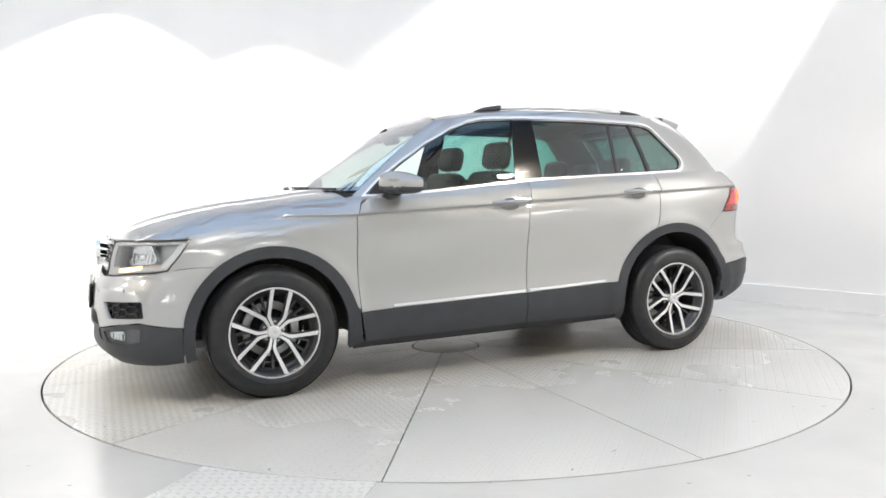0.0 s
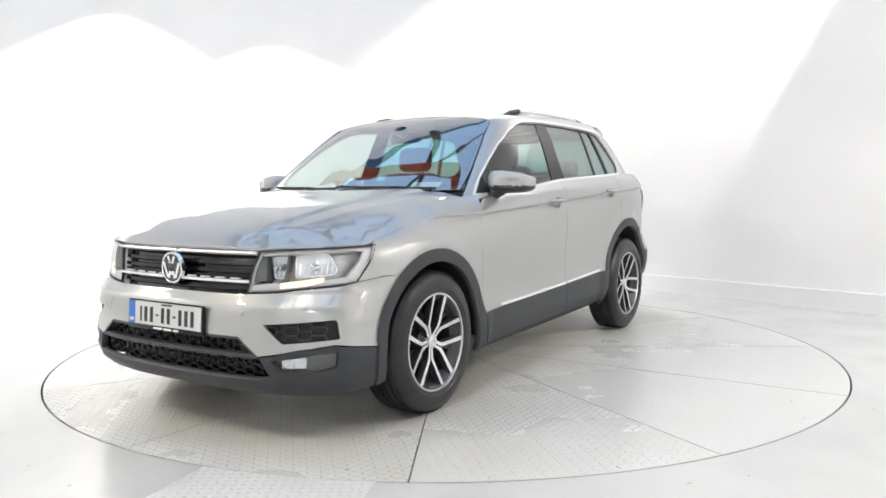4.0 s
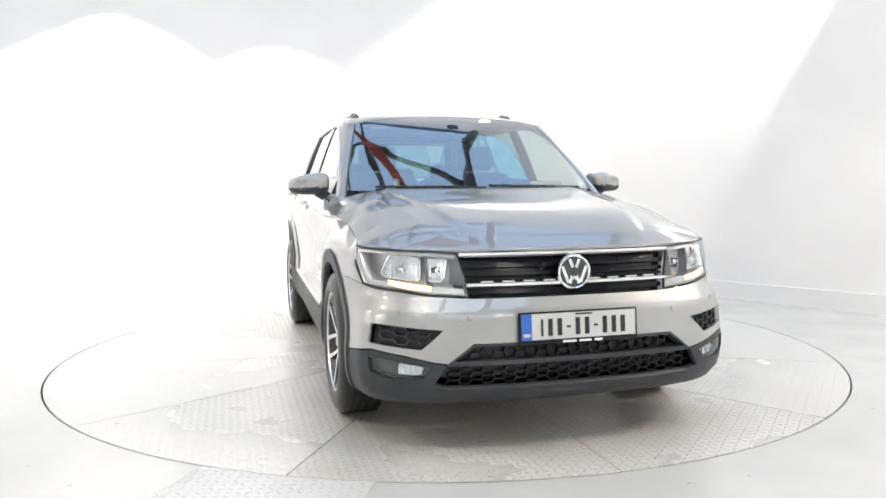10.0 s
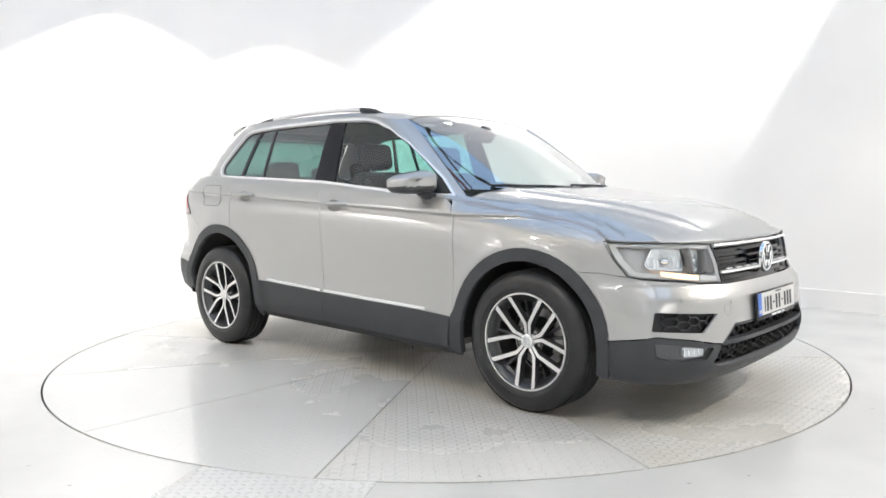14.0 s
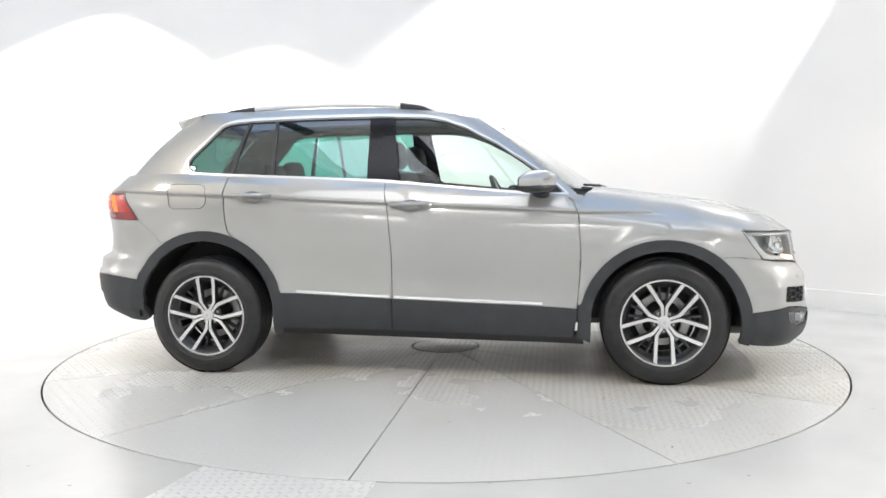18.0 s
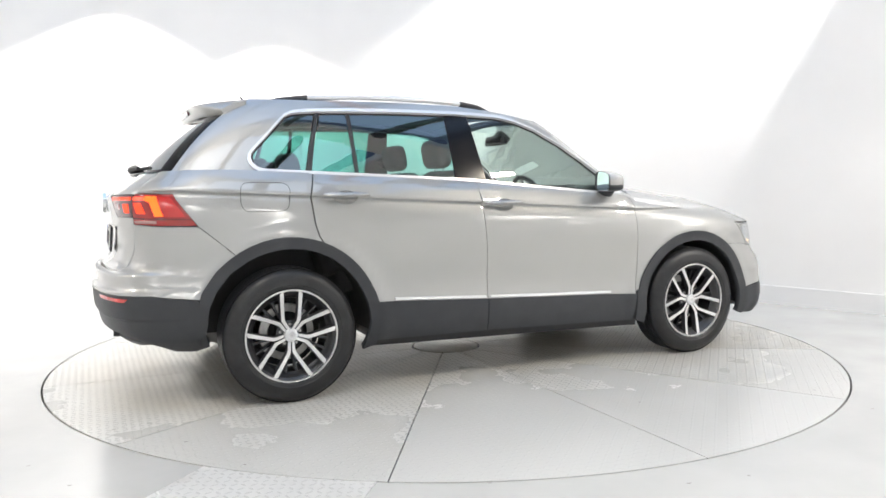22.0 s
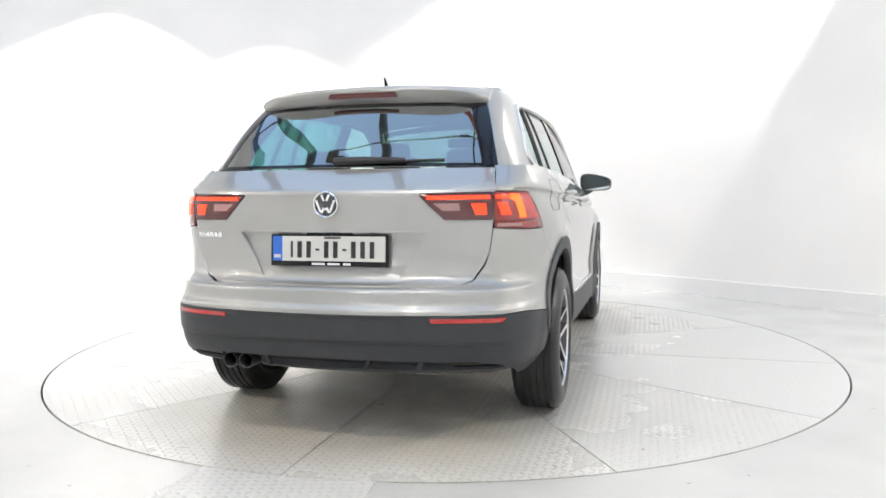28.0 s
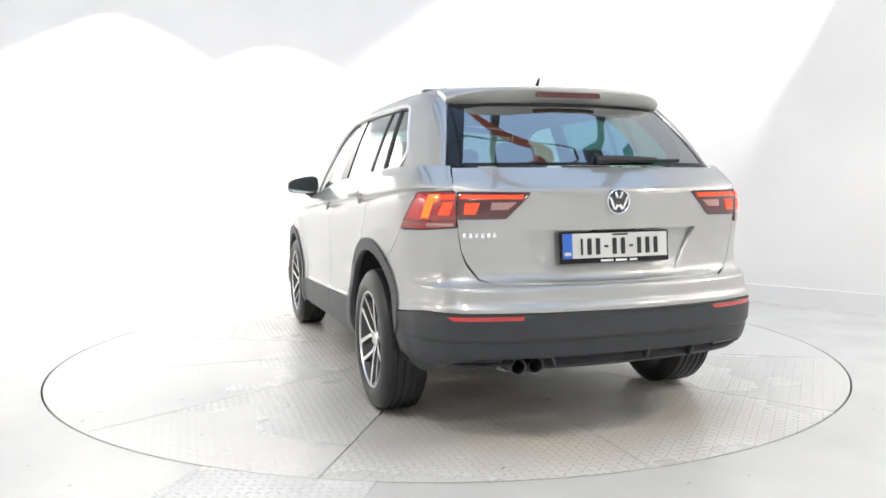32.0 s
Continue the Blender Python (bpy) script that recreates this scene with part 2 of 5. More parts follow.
def panel_mesh(name, surf, loops, off=0.0, thick=0.014, res=0.04, flip=False, out=1.0, crease=()):
    """A sheet cut out of a surface along closed lines of its plane, with turned-in edges. flip: the mirror image."""
    from mathutils.geometry import delaunay_2d_cdt
    loops = [densify([tuple(map(float, p)) for p in lp], res * (0.4 if len(crease) else 1)) for lp in loops]
    bound = np.array([p for lp in loops for p in lp])
    lo, hi = bound.min(0), bound.max(0)
    gx, gy = np.meshgrid(np.arange(lo[0] + res / 2, hi[0], res), np.arange(lo[1] + res / 2, hi[1], res))
    grid = np.stack([gx.ravel(), gy.ravel()], 1)
    if len(grid):
        grid = grid[inside(grid, loops)]
    if len(grid):
        near = np.min(((grid[:, None] - bound[None]) ** 2).sum(2), 1)
        grid = grid[near > (0.5 * res) ** 2]
    if len(crease):
        us = np.arange(lo[0], hi[0], 0.025)
        shift = lambda u: 0.05 * (np.clip(surf(u, 0 * u + 1.0)[..., 0], -1.9, 0.9) + 0.19)
        zz = grid[:, 1] + shift(grid[:, 0])
        grid = grid[(zz < min(crease) - 0.012) | (zz > max(crease) + 0.012)]
        rows = np.vstack([np.stack([us, c - shift(us)], 1) for c in crease])
        rows = rows[inside(rows, loops)]
        near = np.min(((rows[:, None] - bound[None]) ** 2).sum(2), 1)
        grid = np.vstack([grid, rows[near > 0.004 ** 2]])
    edges, k = [], 0
    for lp in loops:
        edges += [(k + i, k + (i + 1) % len(lp)) for i in range(len(lp))]
        k += len(lp)
    allp = np.vstack([bound, grid]) if len(grid) else bound
    vs, _, fs, *_ = delaunay_2d_cdt([Vector(p) for p in allp], edges, [], 0, 1e-6)
    P2 = np.array([tuple(v) for v in vs])
    F = np.array([f for f in fs if len(f) == 3])
    F = F[inside(P2[F].mean(1), loops)]
    P, N = surf(P2[:, 0], P2[:, 1]), normals(surf, P2[:, 0], P2[:, 1]) * out
    P = P + N * off
    a, b = P[F[:, 1]] - P[F[:, 0]], P[F[:, 2]] - P[F[:, 0]]
    bad = (np.cross(a, b) * N[F[:, 0]]).sum(1) < 0
    F[bad] = F[bad][:, ::-1]
    count = {}
    for f in F:
        for i in range(3):
            e = (f[i], f[(i + 1) % 3])
            if (e[1], e[0]) in count:
                count.pop((e[1], e[0]))
            else:
                count[e] = 1
    verts, norms, faces = list(P), list(N), [tuple(f) for f in F]
    for i, j in count:
        d = P[j] - P[i]
        w = np.cross(d, N[i])
        w = w / max(np.linalg.norm(w), 1e-9)
        k = len(verts)
        r = thick * 0.12
        c = [P[i], P[j], P[j] - N[j] * thick - w * 0.0, P[i] - N[i] * thick]
        verts += c
        norms += [w * 0.75 + N[i] * 0.66, w * 0.75 + N[j] * 0.66, w, w]
        faces.append((k + 1, k, k + 3, k + 2))
    V, NN = np.array(verts), np.array(norms)
    if flip:
        V[:, 1] *= -1
        NN[:, 1] *= -1
        faces = [f[::-1] for f in faces]
    me = bpy.data.meshes.new(name)
    me.from_pydata(V.tolist(), [], faces)
    me.polygons.foreach_set("use_smooth", [True] * len(me.polygons))
    NN = NN / np.maximum(np.linalg.norm(NN, axis=1, keepdims=True), 1e-9)
    me.normals_split_custom_set_from_vertices(NN.tolist())
    return me


def panel(name, surf, loops, mat, parent, off=0.0, thick=0.014, res=0.04, flip=False, label="", out=1.0, crease=()):
    return mesh_part(name, panel_mesh(name, surf, loops, off, thick, res, flip, out, crease), mat, parent, label)


def both(name, surf, loops, mat, parent, off=0.0, thick=0.014, res=0.04, label="", out=1.0, crease=()):
    return [panel(name, surf, loops, mat, parent, off, thick, res, f, label, out, crease) for f in (False, True)]


def slab(bm, size, m=Matrix(), bevel=0.0, seg=2):
    """A box with rounded edges."""
    r = bmesh.ops.create_cube(bm, size=1.0, matrix=m @ Matrix.Diagonal((*size, 1)))
    if bevel:
        es = list({e for v in r["verts"] for e in v.link_edges})
        bmesh.ops.bevel(bm, geom=es, offset=bevel, segments=seg, affect="EDGES", profile=0.5)
    return bm


def box(size, m=Matrix(), bevel=0.0, seg=2):
    return slab(bmesh.new(), size, m, bevel, seg)


def lathe(profile, n=48, axis="Y", m=Matrix()):
    """A turned body: profile rows of (radius, along)."""
    bm = bmesh.new()
    rings = []
    for r, a in profile:
        ring = []
        for i in range(n):
            t = 2 * math.pi * i / n
            p = Vector((r * math.cos(t), a, r * math.sin(t))) if axis == "Y" else Vector((r * math.cos(t), r * math.sin(t), a))
            ring.append(bm.verts.new(m @ p))
        rings.append(ring)
    for a, b in zip(rings, rings[1:]):
        for i in range(n):
            bm.faces.new((a[i], a[(i + 1) % n], b[(i + 1) % n], b[i]))
    return bm


def tube(points, r, n=8, caps=True, bm=None, flat=1.0):
    """A round bar along a line; flat squeezes it in its height."""
    bm = bm or bmesh.new()
    pts = [Vector(p) for p in points]
    rings = []
    for i, p in enumerate(pts):
        d = (pts[min(i + 1, len(pts) - 1)] - pts[max(i - 1, 0)]).normalized()
        s = d.cross(Vector((0, 0, 1)))
        s = s.normalized() if s.length > 1e-4 else Vector((1, 0, 0))
        q = s.cross(d)
        rr = r[i] if isinstance(r, (list, tuple)) else r
        rings.append([bm.verts.new(p + s * rr * math.cos(2 * math.pi * k / n) + q * rr * flat * math.sin(2 * math.pi * k / n)) for k in range(n)])
    for a, b in zip(rings, rings[1:]):
        for i in range(n):
            bm.faces.new((a[i], a[(i + 1) % n], b[(i + 1) % n], b[i]))
    if caps:
        bm.faces.new(rings[0][::-1])
        bm.faces.new(rings[-1])
    return bm


def sheet(outline, depth, m, bevel=0.0):
    """A flat plate with the outline in its x and y, depth along its z."""
    bm = bmesh.new()
    vs = [bm.verts.new((x, y, 0)) for x, y in outline]
    f = bm.faces.new(vs)
    r = bmesh.ops.extrude_face_region(bm, geom=[f])
    bmesh.ops.translate(bm, verts=[v for v in r["geom"] if isinstance(v, bmesh.types.BMVert)], vec=(0, 0, depth))
    bmesh.ops.recalc_face_normals(bm, faces=bm.faces[:])
    if bevel:
        bmesh.ops.bevel(bm, geom=bm.edges[:], offset=bevel, segments=2, affect="EDGES")
    bmesh.ops.transform(bm, matrix=m, verts=bm.verts[:])
    return bm


def arc(cx, cz, r, a0, a1, n=20):
    return [(cx + r * math.cos(radians(a0 + (a1 - a0) * i / n)), cz + r * math.sin(radians(a0 + (a1 - a0) * i / n))) for i in range(n + 1)]


def rounded(loop, r, n=4):
    """A closed line with its corners rounded."""
    out = []
    L = [Vector(p) for p in loop]
    for i, p in enumerate(L):
        a, b = L[i - 1] - p, L[(i + 1) % len(L)] - p
        k = min(r, a.length * 0.45, b.length * 0.45)
        s, e = p + a.normalized() * k, p + b.normalized() * k
        for j in range(n + 1):
            t = j / n
            q = s * (1 - t) ** 2 + p * 2 * t * (1 - t) + e * t * t
            out.append((q.x, q.y))
    return out


# ---- the hall ----
WALL = surface("white_wall_paint", (0.82, 0.81, 0.795), 0.6, 0, 0, 0.02, 1.5, 0.1, 60.0)
GREY_WALL = surface("grey_wall_paint", (0.76, 0.76, 0.75), 0.7, 0, 0, 0.03, 1.5)
BOUNCE_FLOOR = surface("bounce_floor_paint", (0.60, 0.595, 0.575), 0.4, 0, 0, 0.08, 2.0)
FLOOR = surface("white_floor_paint", (0.535, 0.528, 0.50), 0.24, 0, 0, 0.05, 2.2, 0.05, 40.0)
BEAM = surface("dark_steel_beam", (0.05, 0.05, 0.055), 0.5, 0, 0, 0.1)
RED_BEAM = surface("red_oxide_beam", (0.25, 0.05, 0.035), 0.5, 0, 0, 0.1)
ROOFING = surface("pale_roof_lining", (0.72, 0.72, 0.71), 0.7, 0, 0, 0.05)
R_TABLE = 2.52


def ring_sheet(r0, loop, z, n=144):
    """Ground between a circle and an outer closed line."""
    bm = bmesh.new()
    inner = [bm.verts.new((r0 * math.cos(2 * math.pi * i / n), r0 * math.sin(2 * math.pi * i / n), z)) for i in range(n)]
    outer = [bm.verts.new((loop(2 * math.pi * i / n)[0], loop(2 * math.pi * i / n)[1], z)) for i in range(n)]
    deep = [bm.verts.new((v.co.x, v.co.y, z - 0.12)) for v in inner]
    for i in range(n):
        j = (i + 1) % n
        bm.faces.new((inner[i], outer[i], outer[j], inner[j]))
        bm.faces.new((deep[i], inner[i], inner[j], deep[j]))
    return bm


def square(t, h=12.0):
    c, s = math.cos(t), math.sin(t)
    k = h / max(abs(c), abs(s))
    return c * k, s * k


floor = tagged(part("floor", ring_sheet(R_TABLE + 0.007, square, 0.0), FLOOR, None, smooth=False), "glossy white painted showroom floor round the turntable", "floor", kind="structure")
pit = tagged(part("turntable_pit", lathe([(0.01, -0.12), (R_TABLE + 0.2, -0.12)], 72, "Z"), MATT, None, smooth=False), "dark pit floor under the turntable", "pit", kind="structure")

# the curved wall: straight at the back, bent round at the right and at the left
WALL_LINE = spline([(-7.4, -8.6), (-7.2, -4.0), (-6.5, 1.0), (-4.9, 3.4), (-2.6, 3.95), (0.0, 3.88), (1.4, 3.4), (2.45, 2.5), (3.0, 1.86), (3.72, 1.10), (4.7, 0.05), (6.0, -2.0), (6.8, -5.0), (7.0, -8.6)], 10)


def wall_strip(line, z0, z1, thick):
    bm = bmesh.new()
    line = np.asarray(line)
    d = np.gradient(line, axis=0)
    nrm = np.stack([-d[:, 1], d[:, 0]], 1)
    nrm /= np.linalg.norm(nrm, axis=1, keepdims=True)
    rows = []
    for (x, y), (a, b) in zip(line, nrm):
        rows.append([bm.verts.new(c) for c in ((x, y, z0), (x, y, z1), (x + a * thick, y + b * thick, z1), (x + a * thick, y + b * thick, z0))])
    for p, q in zip(rows, rows[1:]):
        for i in range(4):
            bm.faces.new((p[i], q[i], q[(i + 1) % 4], p[(i + 1) % 4]))
    bm.faces.new(rows[0])
    bm.faces.new(rows[-1])
    return bm


wall = tagged(part("wall_curved", wall_strip(WALL_LINE, -0.02, 6.2, 0.2), WALL, None), "curved white painted showroom wall, brightly lit", "wall", kind="structure")
tagged(part("baseboard", wall_strip([(x - 0.0, y) for x, y in WALL_LINE + np.array([-0.012, -0.03])], 0.0, 0.17, 0.03), WALL, None), "low white skirting along the curved wall", "baseboard", kind="structure")
# added wall, never in view; closes the hall and bounces light forward
tagged(part("closing_wall_south", box((16.0, 0.2, 6.2), pose(0, -8.5, 3.1)), GREY_WALL, None, smooth=False), "plain grey wall added unseen to close the hall and bounce light", "wall", kind="structure")


def roof_with_openings():
    bm = bmesh.new()
    for x0, x1, y0, y1 in ((-12, 12, -11.2, -7.6), (-12, -4.1, -7.6, -4.7), (4.1, 12, -7.6, -4.7), (-12, 12, -4.7, -3.9), (-12, -5.0, -3.9, 3.9), (5.0, 12, -3.9, 3.9), (-12, 12, 3.9, 9.0)):
        slab(bm, (x1 - x0, y1 - y0, 0.2), pose((x0 + x1) / 2, (y0 + y1) / 2, 6.3))
    return bm


# unseen pale sheet added behind the camera to bounce light under the car
tagged(part("bounce_floor_south", box((15.0, 3.4, 0.012), pose(0, -6.7, 0.0), 0.002), BOUNCE_FLOOR, None, smooth=False), "unseen pale floor sheet added to bounce light under the car", "floor", kind="structure")
ceiling = tagged(part("ceiling", roof_with_openings(), ROOFING, None, smooth=False), "pale roof lining with two glazed skylights", "ceiling", kind="structure")


def roof_beam(name, size, m, mat, label):
    return tagged(part(name, box(size, m, 0.01), mat, None), label, "beam", "roof beams", "structure")


for x in (-3.4, -1.2, 1.1, 3.3):
    roof_beam("roof_beam", (0.13, 7.9, 0.3), pose(x, 0.0, 6.05), BEAM, "dark steel roof beam below the skylight")
for y in (-1.6, 1.4):
    roof_beam("roof_purlin", (10.0, 0.10, 0.16), pose(0.0, y, 6.25), BEAM, "dark steel purlin across the skylight")
for x in (-2.0, 0.0, 2.0):
    roof_beam("roof_beam", (0.20, 3.0, 0.3), pose(x, -6.15, 6.05), BEAM, "dark steel roof beam below the skylight")
roof_beam("red_tie_beam", (0.24, 8.5, 0.3), pose(-0.9, 1.0, 5.6, 0, 0, 42), RED_BEAM, "red painted diagonal steel beam")
HOUSING = surface("grey_lamp_housing", (0.12, 0.12, 0.125), 0.5, 0.3)
for p in FLOODS:
    h = new("floodlight_housing")
    h.matrix_world = look(p, (0, 0, 0.6))
    tagged(h, "flat grey floodlight housing hung from the roof", "lamp", "floodlights", "structure")
    part("housing_back", box((0.40, 0.22, 0.06), pose(0, 0, 0.045), 0.01), HOUSING, h)
    part("hanger", box((0.03, 0.03, 0.5), pose(0, 0, 0.30)), HOUSING, h)

# ---- the turntable ----


def tread_plate(name, paint, dirt, reach, relief=0.010, soil=1.0):
    """Painted tread plate: slanted lugs in turn, grey dirt between them out to the given radius, darkened so the lugs
    look lit.
    """
    m, n, l, b = material(name)

    def math_node(op, a, c=None, d=None):
        k = n.new("ShaderNodeMath")
        k.operation = op
        for i, v in enumerate((a, c, d)):
            if v is not None:
                if isinstance(v, (int, float)):
                    k.inputs[i].default_value = v
                else:
                    l.new(v, k.inputs[i])
        return k.outputs[0]
    tc = n.new("ShaderNodeTexCoord")
    sep = n.new("ShaderNodeSeparateXYZ")
    l.new(tc.outputs["Object"], sep.inputs[0])
    qx, qy = math_node("MULTIPLY", sep.outputs[0], 27.0), math_node("MULTIPLY", sep.outputs[1], 27.0)
    par = math_node("FLOORED_MODULO", math_node("ADD", math_node("FLOOR", qx), math_node("FLOOR", qy)), 2.0)
    fx, fy = math_node("SUBTRACT", math_node("FRACT", qx), 0.5), math_node("SUBTRACT", math_node("FRACT", qy), 0.5)
    a, c = math_node("ADD", fx, fy), math_node("SUBTRACT", fx, fy)
    inv = math_node("SUBTRACT", 1.0, par)
    L = math_node("ADD", math_node("MULTIPLY", a, par), math_node("MULTIPLY", c, inv))
    W = math_node("ADD", math_node("MULTIPLY", c, par), math_node("MULTIPLY", a, inv))
    d = math_node("ADD", math_node("POWER", math_node("DIVIDE", math_node("ABSOLUTE", L), 0.60), 2.0), math_node("POWER", math_node("DIVIDE", math_node("ABSOLUTE", W), 0.20), 2.0))
    lug = n.new("ShaderNodeMapRange")
    lug.interpolation_type = "SMOOTHSTEP"
    lug.inputs["From Min"].default_value, lug.inputs["From Max"].default_value, lug.inputs["To Min"].default_value, lug.inputs["To Max"].default_value = 0.65, 1.15, 1.0, 0.0
    l.new(d, lug.inputs["Value"])
    noise_n = n.new("ShaderNodeTexNoise")
    noise_n.inputs["Scale"].default_value, noise_n.inputs["Detail"].default_value = 1.6, 8
    l.new(tc.outputs["Object"], noise_n.inputs["Vector"])
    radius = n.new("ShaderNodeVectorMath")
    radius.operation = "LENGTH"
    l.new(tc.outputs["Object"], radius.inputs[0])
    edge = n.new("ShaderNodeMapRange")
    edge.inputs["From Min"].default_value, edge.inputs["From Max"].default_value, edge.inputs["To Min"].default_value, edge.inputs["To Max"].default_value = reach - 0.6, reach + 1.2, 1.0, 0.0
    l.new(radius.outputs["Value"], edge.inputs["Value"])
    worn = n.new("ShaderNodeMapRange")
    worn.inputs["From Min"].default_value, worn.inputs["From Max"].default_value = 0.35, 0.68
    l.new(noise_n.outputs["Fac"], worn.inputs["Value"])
    # colour between the lugs holds dirt plus painted contrast for the light they catch
    grime_and_shade = math_node("MULTIPLY", math_node("MULTIPLY", math_node("SUBTRACT", 1.0, math_node("MULTIPLY", lug.outputs[0], 0.75)), edge.outputs[0]), math_node("ADD", math_node("MULTIPLY", worn.outputs[0], 0.65 * soil), 0.35 * soil))
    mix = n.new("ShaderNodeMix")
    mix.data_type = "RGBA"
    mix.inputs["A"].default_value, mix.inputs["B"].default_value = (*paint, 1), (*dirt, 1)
    l.new(grime_and_shade, mix.inputs["Factor"])
    rust_n = n.new("ShaderNodeTexNoise")
    rust_n.inputs["Scale"].default_value, rust_n.inputs["Detail"].default_value = 1.1, 7
    l.new(tc.outputs["Object"], rust_n.inputs["Vector"])
    rust = n.new("ShaderNodeMapRange")
    rust.inputs["From Min"].default_value, rust.inputs["From Max"].default_value, rust.inputs["To Max"].default_value = 0.50, 0.72, 0.55 * soil
    l.new(rust_n.outputs["Fac"], rust.inputs["Value"])
    stain = n.new("ShaderNodeMix")
    stain.data_type = "RGBA"
    stain.inputs["B"].default_value = (0.47, 0.40, 0.295, 1)
    l.new(math_node("MULTIPLY", rust.outputs[0], edge.outputs[0]), stain.inputs["Factor"])
    l.new(mix.outputs["Result"], stain.inputs["A"])
    l.new(stain.outputs["Result"], b.inputs["Base Color"])
    rough = math_node("ADD", math_node("MULTIPLY", grime_and_shade, 0.25), 0.20)
    l.new(rough, b.inputs["Roughness"])
    bp = n.new("ShaderNodeBump")
    bp.inputs["Strength"].default_value, bp.inputs["Distance"].default_value = 1.0, relief
    l.new(lug.outputs[0], bp.inputs["Height"])
    l.new(bp.outputs["Normal"], b.inputs["Normal"])
    return m


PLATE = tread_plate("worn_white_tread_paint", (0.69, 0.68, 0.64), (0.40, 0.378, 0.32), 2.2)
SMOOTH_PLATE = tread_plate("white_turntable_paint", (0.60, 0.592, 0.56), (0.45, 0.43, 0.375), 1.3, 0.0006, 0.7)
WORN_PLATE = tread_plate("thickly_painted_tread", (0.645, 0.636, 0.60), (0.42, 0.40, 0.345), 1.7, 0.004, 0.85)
turntable = new("turntable")
tagged(turntable, "round white steel turntable of wedge plates flush with the floor", "turntable")


def wedge(a0, a1, r0, r1, z, gap=0.0022, n=10):
    """A wedge-shaped plate with a lip."""
    bm = bmesh.new()
    top, low = [], []
    rim = []
    for i in range(n + 1):
        rim.append((r1, a0 + (a1 - a0) * i / n))
    for i in range(n + 1):
        rim.append((r0, a1 - (a1 - a0) * i / n))
    for r, a in rim:
        g = gap / max(r, 0.05)
        am = (a0 + a1) / 2
        b = am + (a - am) * (1 - 2 * g / (a1 - a0))
        top.append(bm.verts.new((r * math.cos(b), r * math.sin(b), z)))
        low.append(bm.verts.new((r * math.cos(b), r * math.sin(b), z - 0.02)))
    bm.faces.new(top)
    k = len(top)
    for i in range(k):
        bm.faces.new((low[i], low[(i + 1) % k], top[(i + 1) % k], top[i]))
    return bm


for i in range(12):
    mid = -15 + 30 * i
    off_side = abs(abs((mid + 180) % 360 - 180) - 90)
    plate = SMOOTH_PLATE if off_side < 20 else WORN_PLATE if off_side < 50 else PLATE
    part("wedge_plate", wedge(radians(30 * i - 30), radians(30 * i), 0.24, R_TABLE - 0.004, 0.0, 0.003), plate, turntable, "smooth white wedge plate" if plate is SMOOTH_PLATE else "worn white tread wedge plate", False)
part("hub_plate", lathe([(0.001, 0.006), (0.20, 0.006), (0.225, 0.002), (0.225, -0.02)], 48, "Z"), PLATE, turntable, "round hub plate")
part("substructure", lathe([(0.001, -0.012), (R_TABLE - 0.01, -0.012), (R_TABLE - 0.01, -0.10)], 96, "Z"), HOUSING, turntable, "dark frame seen in the joints")

# fixed tread plate let into the floor beside the turntable
FIXED = tread_plate("fixed_tread_paint", (0.70, 0.69, 0.66), (0.58, 0.57, 0.54), 9.0, 0.006)
bm = bmesh.new()
pts = [(2.530 * math.cos(radians(a)), 2.530 * math.sin(radians(a))) for a in np.linspace(-112.6, -96.0, 10)] + [(-0.33, -2.80), (-1.14, -2.80)]
top = [bm.verts.new((x, y, 0.004)) for x, y in pts]
low = [bm.verts.new((x, y, -0.01)) for x, y in pts]
bm.faces.new(top)
for i in range(len(pts)):
    j = (i + 1) % len(pts)
    bm.faces.new((low[i], low[j], top[j], top[i]))
tagged(part("floor_tread_plate", bm, FIXED, None, smooth=False), "white painted tread plate let into the floor", "floor plate", kind="structure")
STAIN = surface("dark_floor_scuff", (0.22, 0.20, 0.18), 0.6, 0, 0, 0.2, 40.0)


def scuff(x, y, w, h, turn, parent, z=0.0015):
    bm = bmesh.new()
    rnd = random.Random(int(1000 * (x + 7 * y)))
    k = 9
    vs = [bm.verts.new((x + (w * math.cos(t) * math.cos(turn) - h * math.sin(t) * math.sin(turn)) * rnd.uniform(0.6, 1.1), y + (w * math.cos(t) * math.sin(turn) + h * math.sin(t) * math.cos(turn)) * rnd.uniform(0.6, 1.1), z)) for t in np.linspace(0, 2 * math.pi, k + 1)[:-1]]
    bm.faces.new(vs)
    return part("scuff", bm, STAIN, parent, smooth=False)


rnd = random.Random(4)
for i in range(26):
    a, r = rnd.uniform(0, 2 * math.pi), rnd.choice([rnd.uniform(1.3, 2.45), rnd.uniform(2.3, 2.48)])
    scuff(r * math.cos(a), r * math.sin(a), rnd.uniform(0.008, 0.022), rnd.uniform(0.004, 0.009), rnd.uniform(0, 3.1), turntable)
for x, y, w in ((-1.69, -2.31, 0.012), (2.60, 0.62, 0.02), (2.66, 0.55, 0.03), (0.16, -2.53, 0.010), (2.1, -1.62, 0.012), (-1.42, -2.52, 0.010), (0.9, -2.55, 0.012), (1.15, -2.48, 0.009)):
    ob = scuff(x, y, w, 0.006, 0.3, None)
    ob.name = "floor_scuff"
    tagged(ob, "small dark scuff on the white floor", "scuff", "floor scuffs", "structure")

# ---- the car: body surfaces, origin between the axles on the ground ----
CAR_X, CAR_Y = 0.026, -0.057
AXLE_F, AXLE_R, HUB_Z = 1.340, -1.341, 0.351
car = new("car")
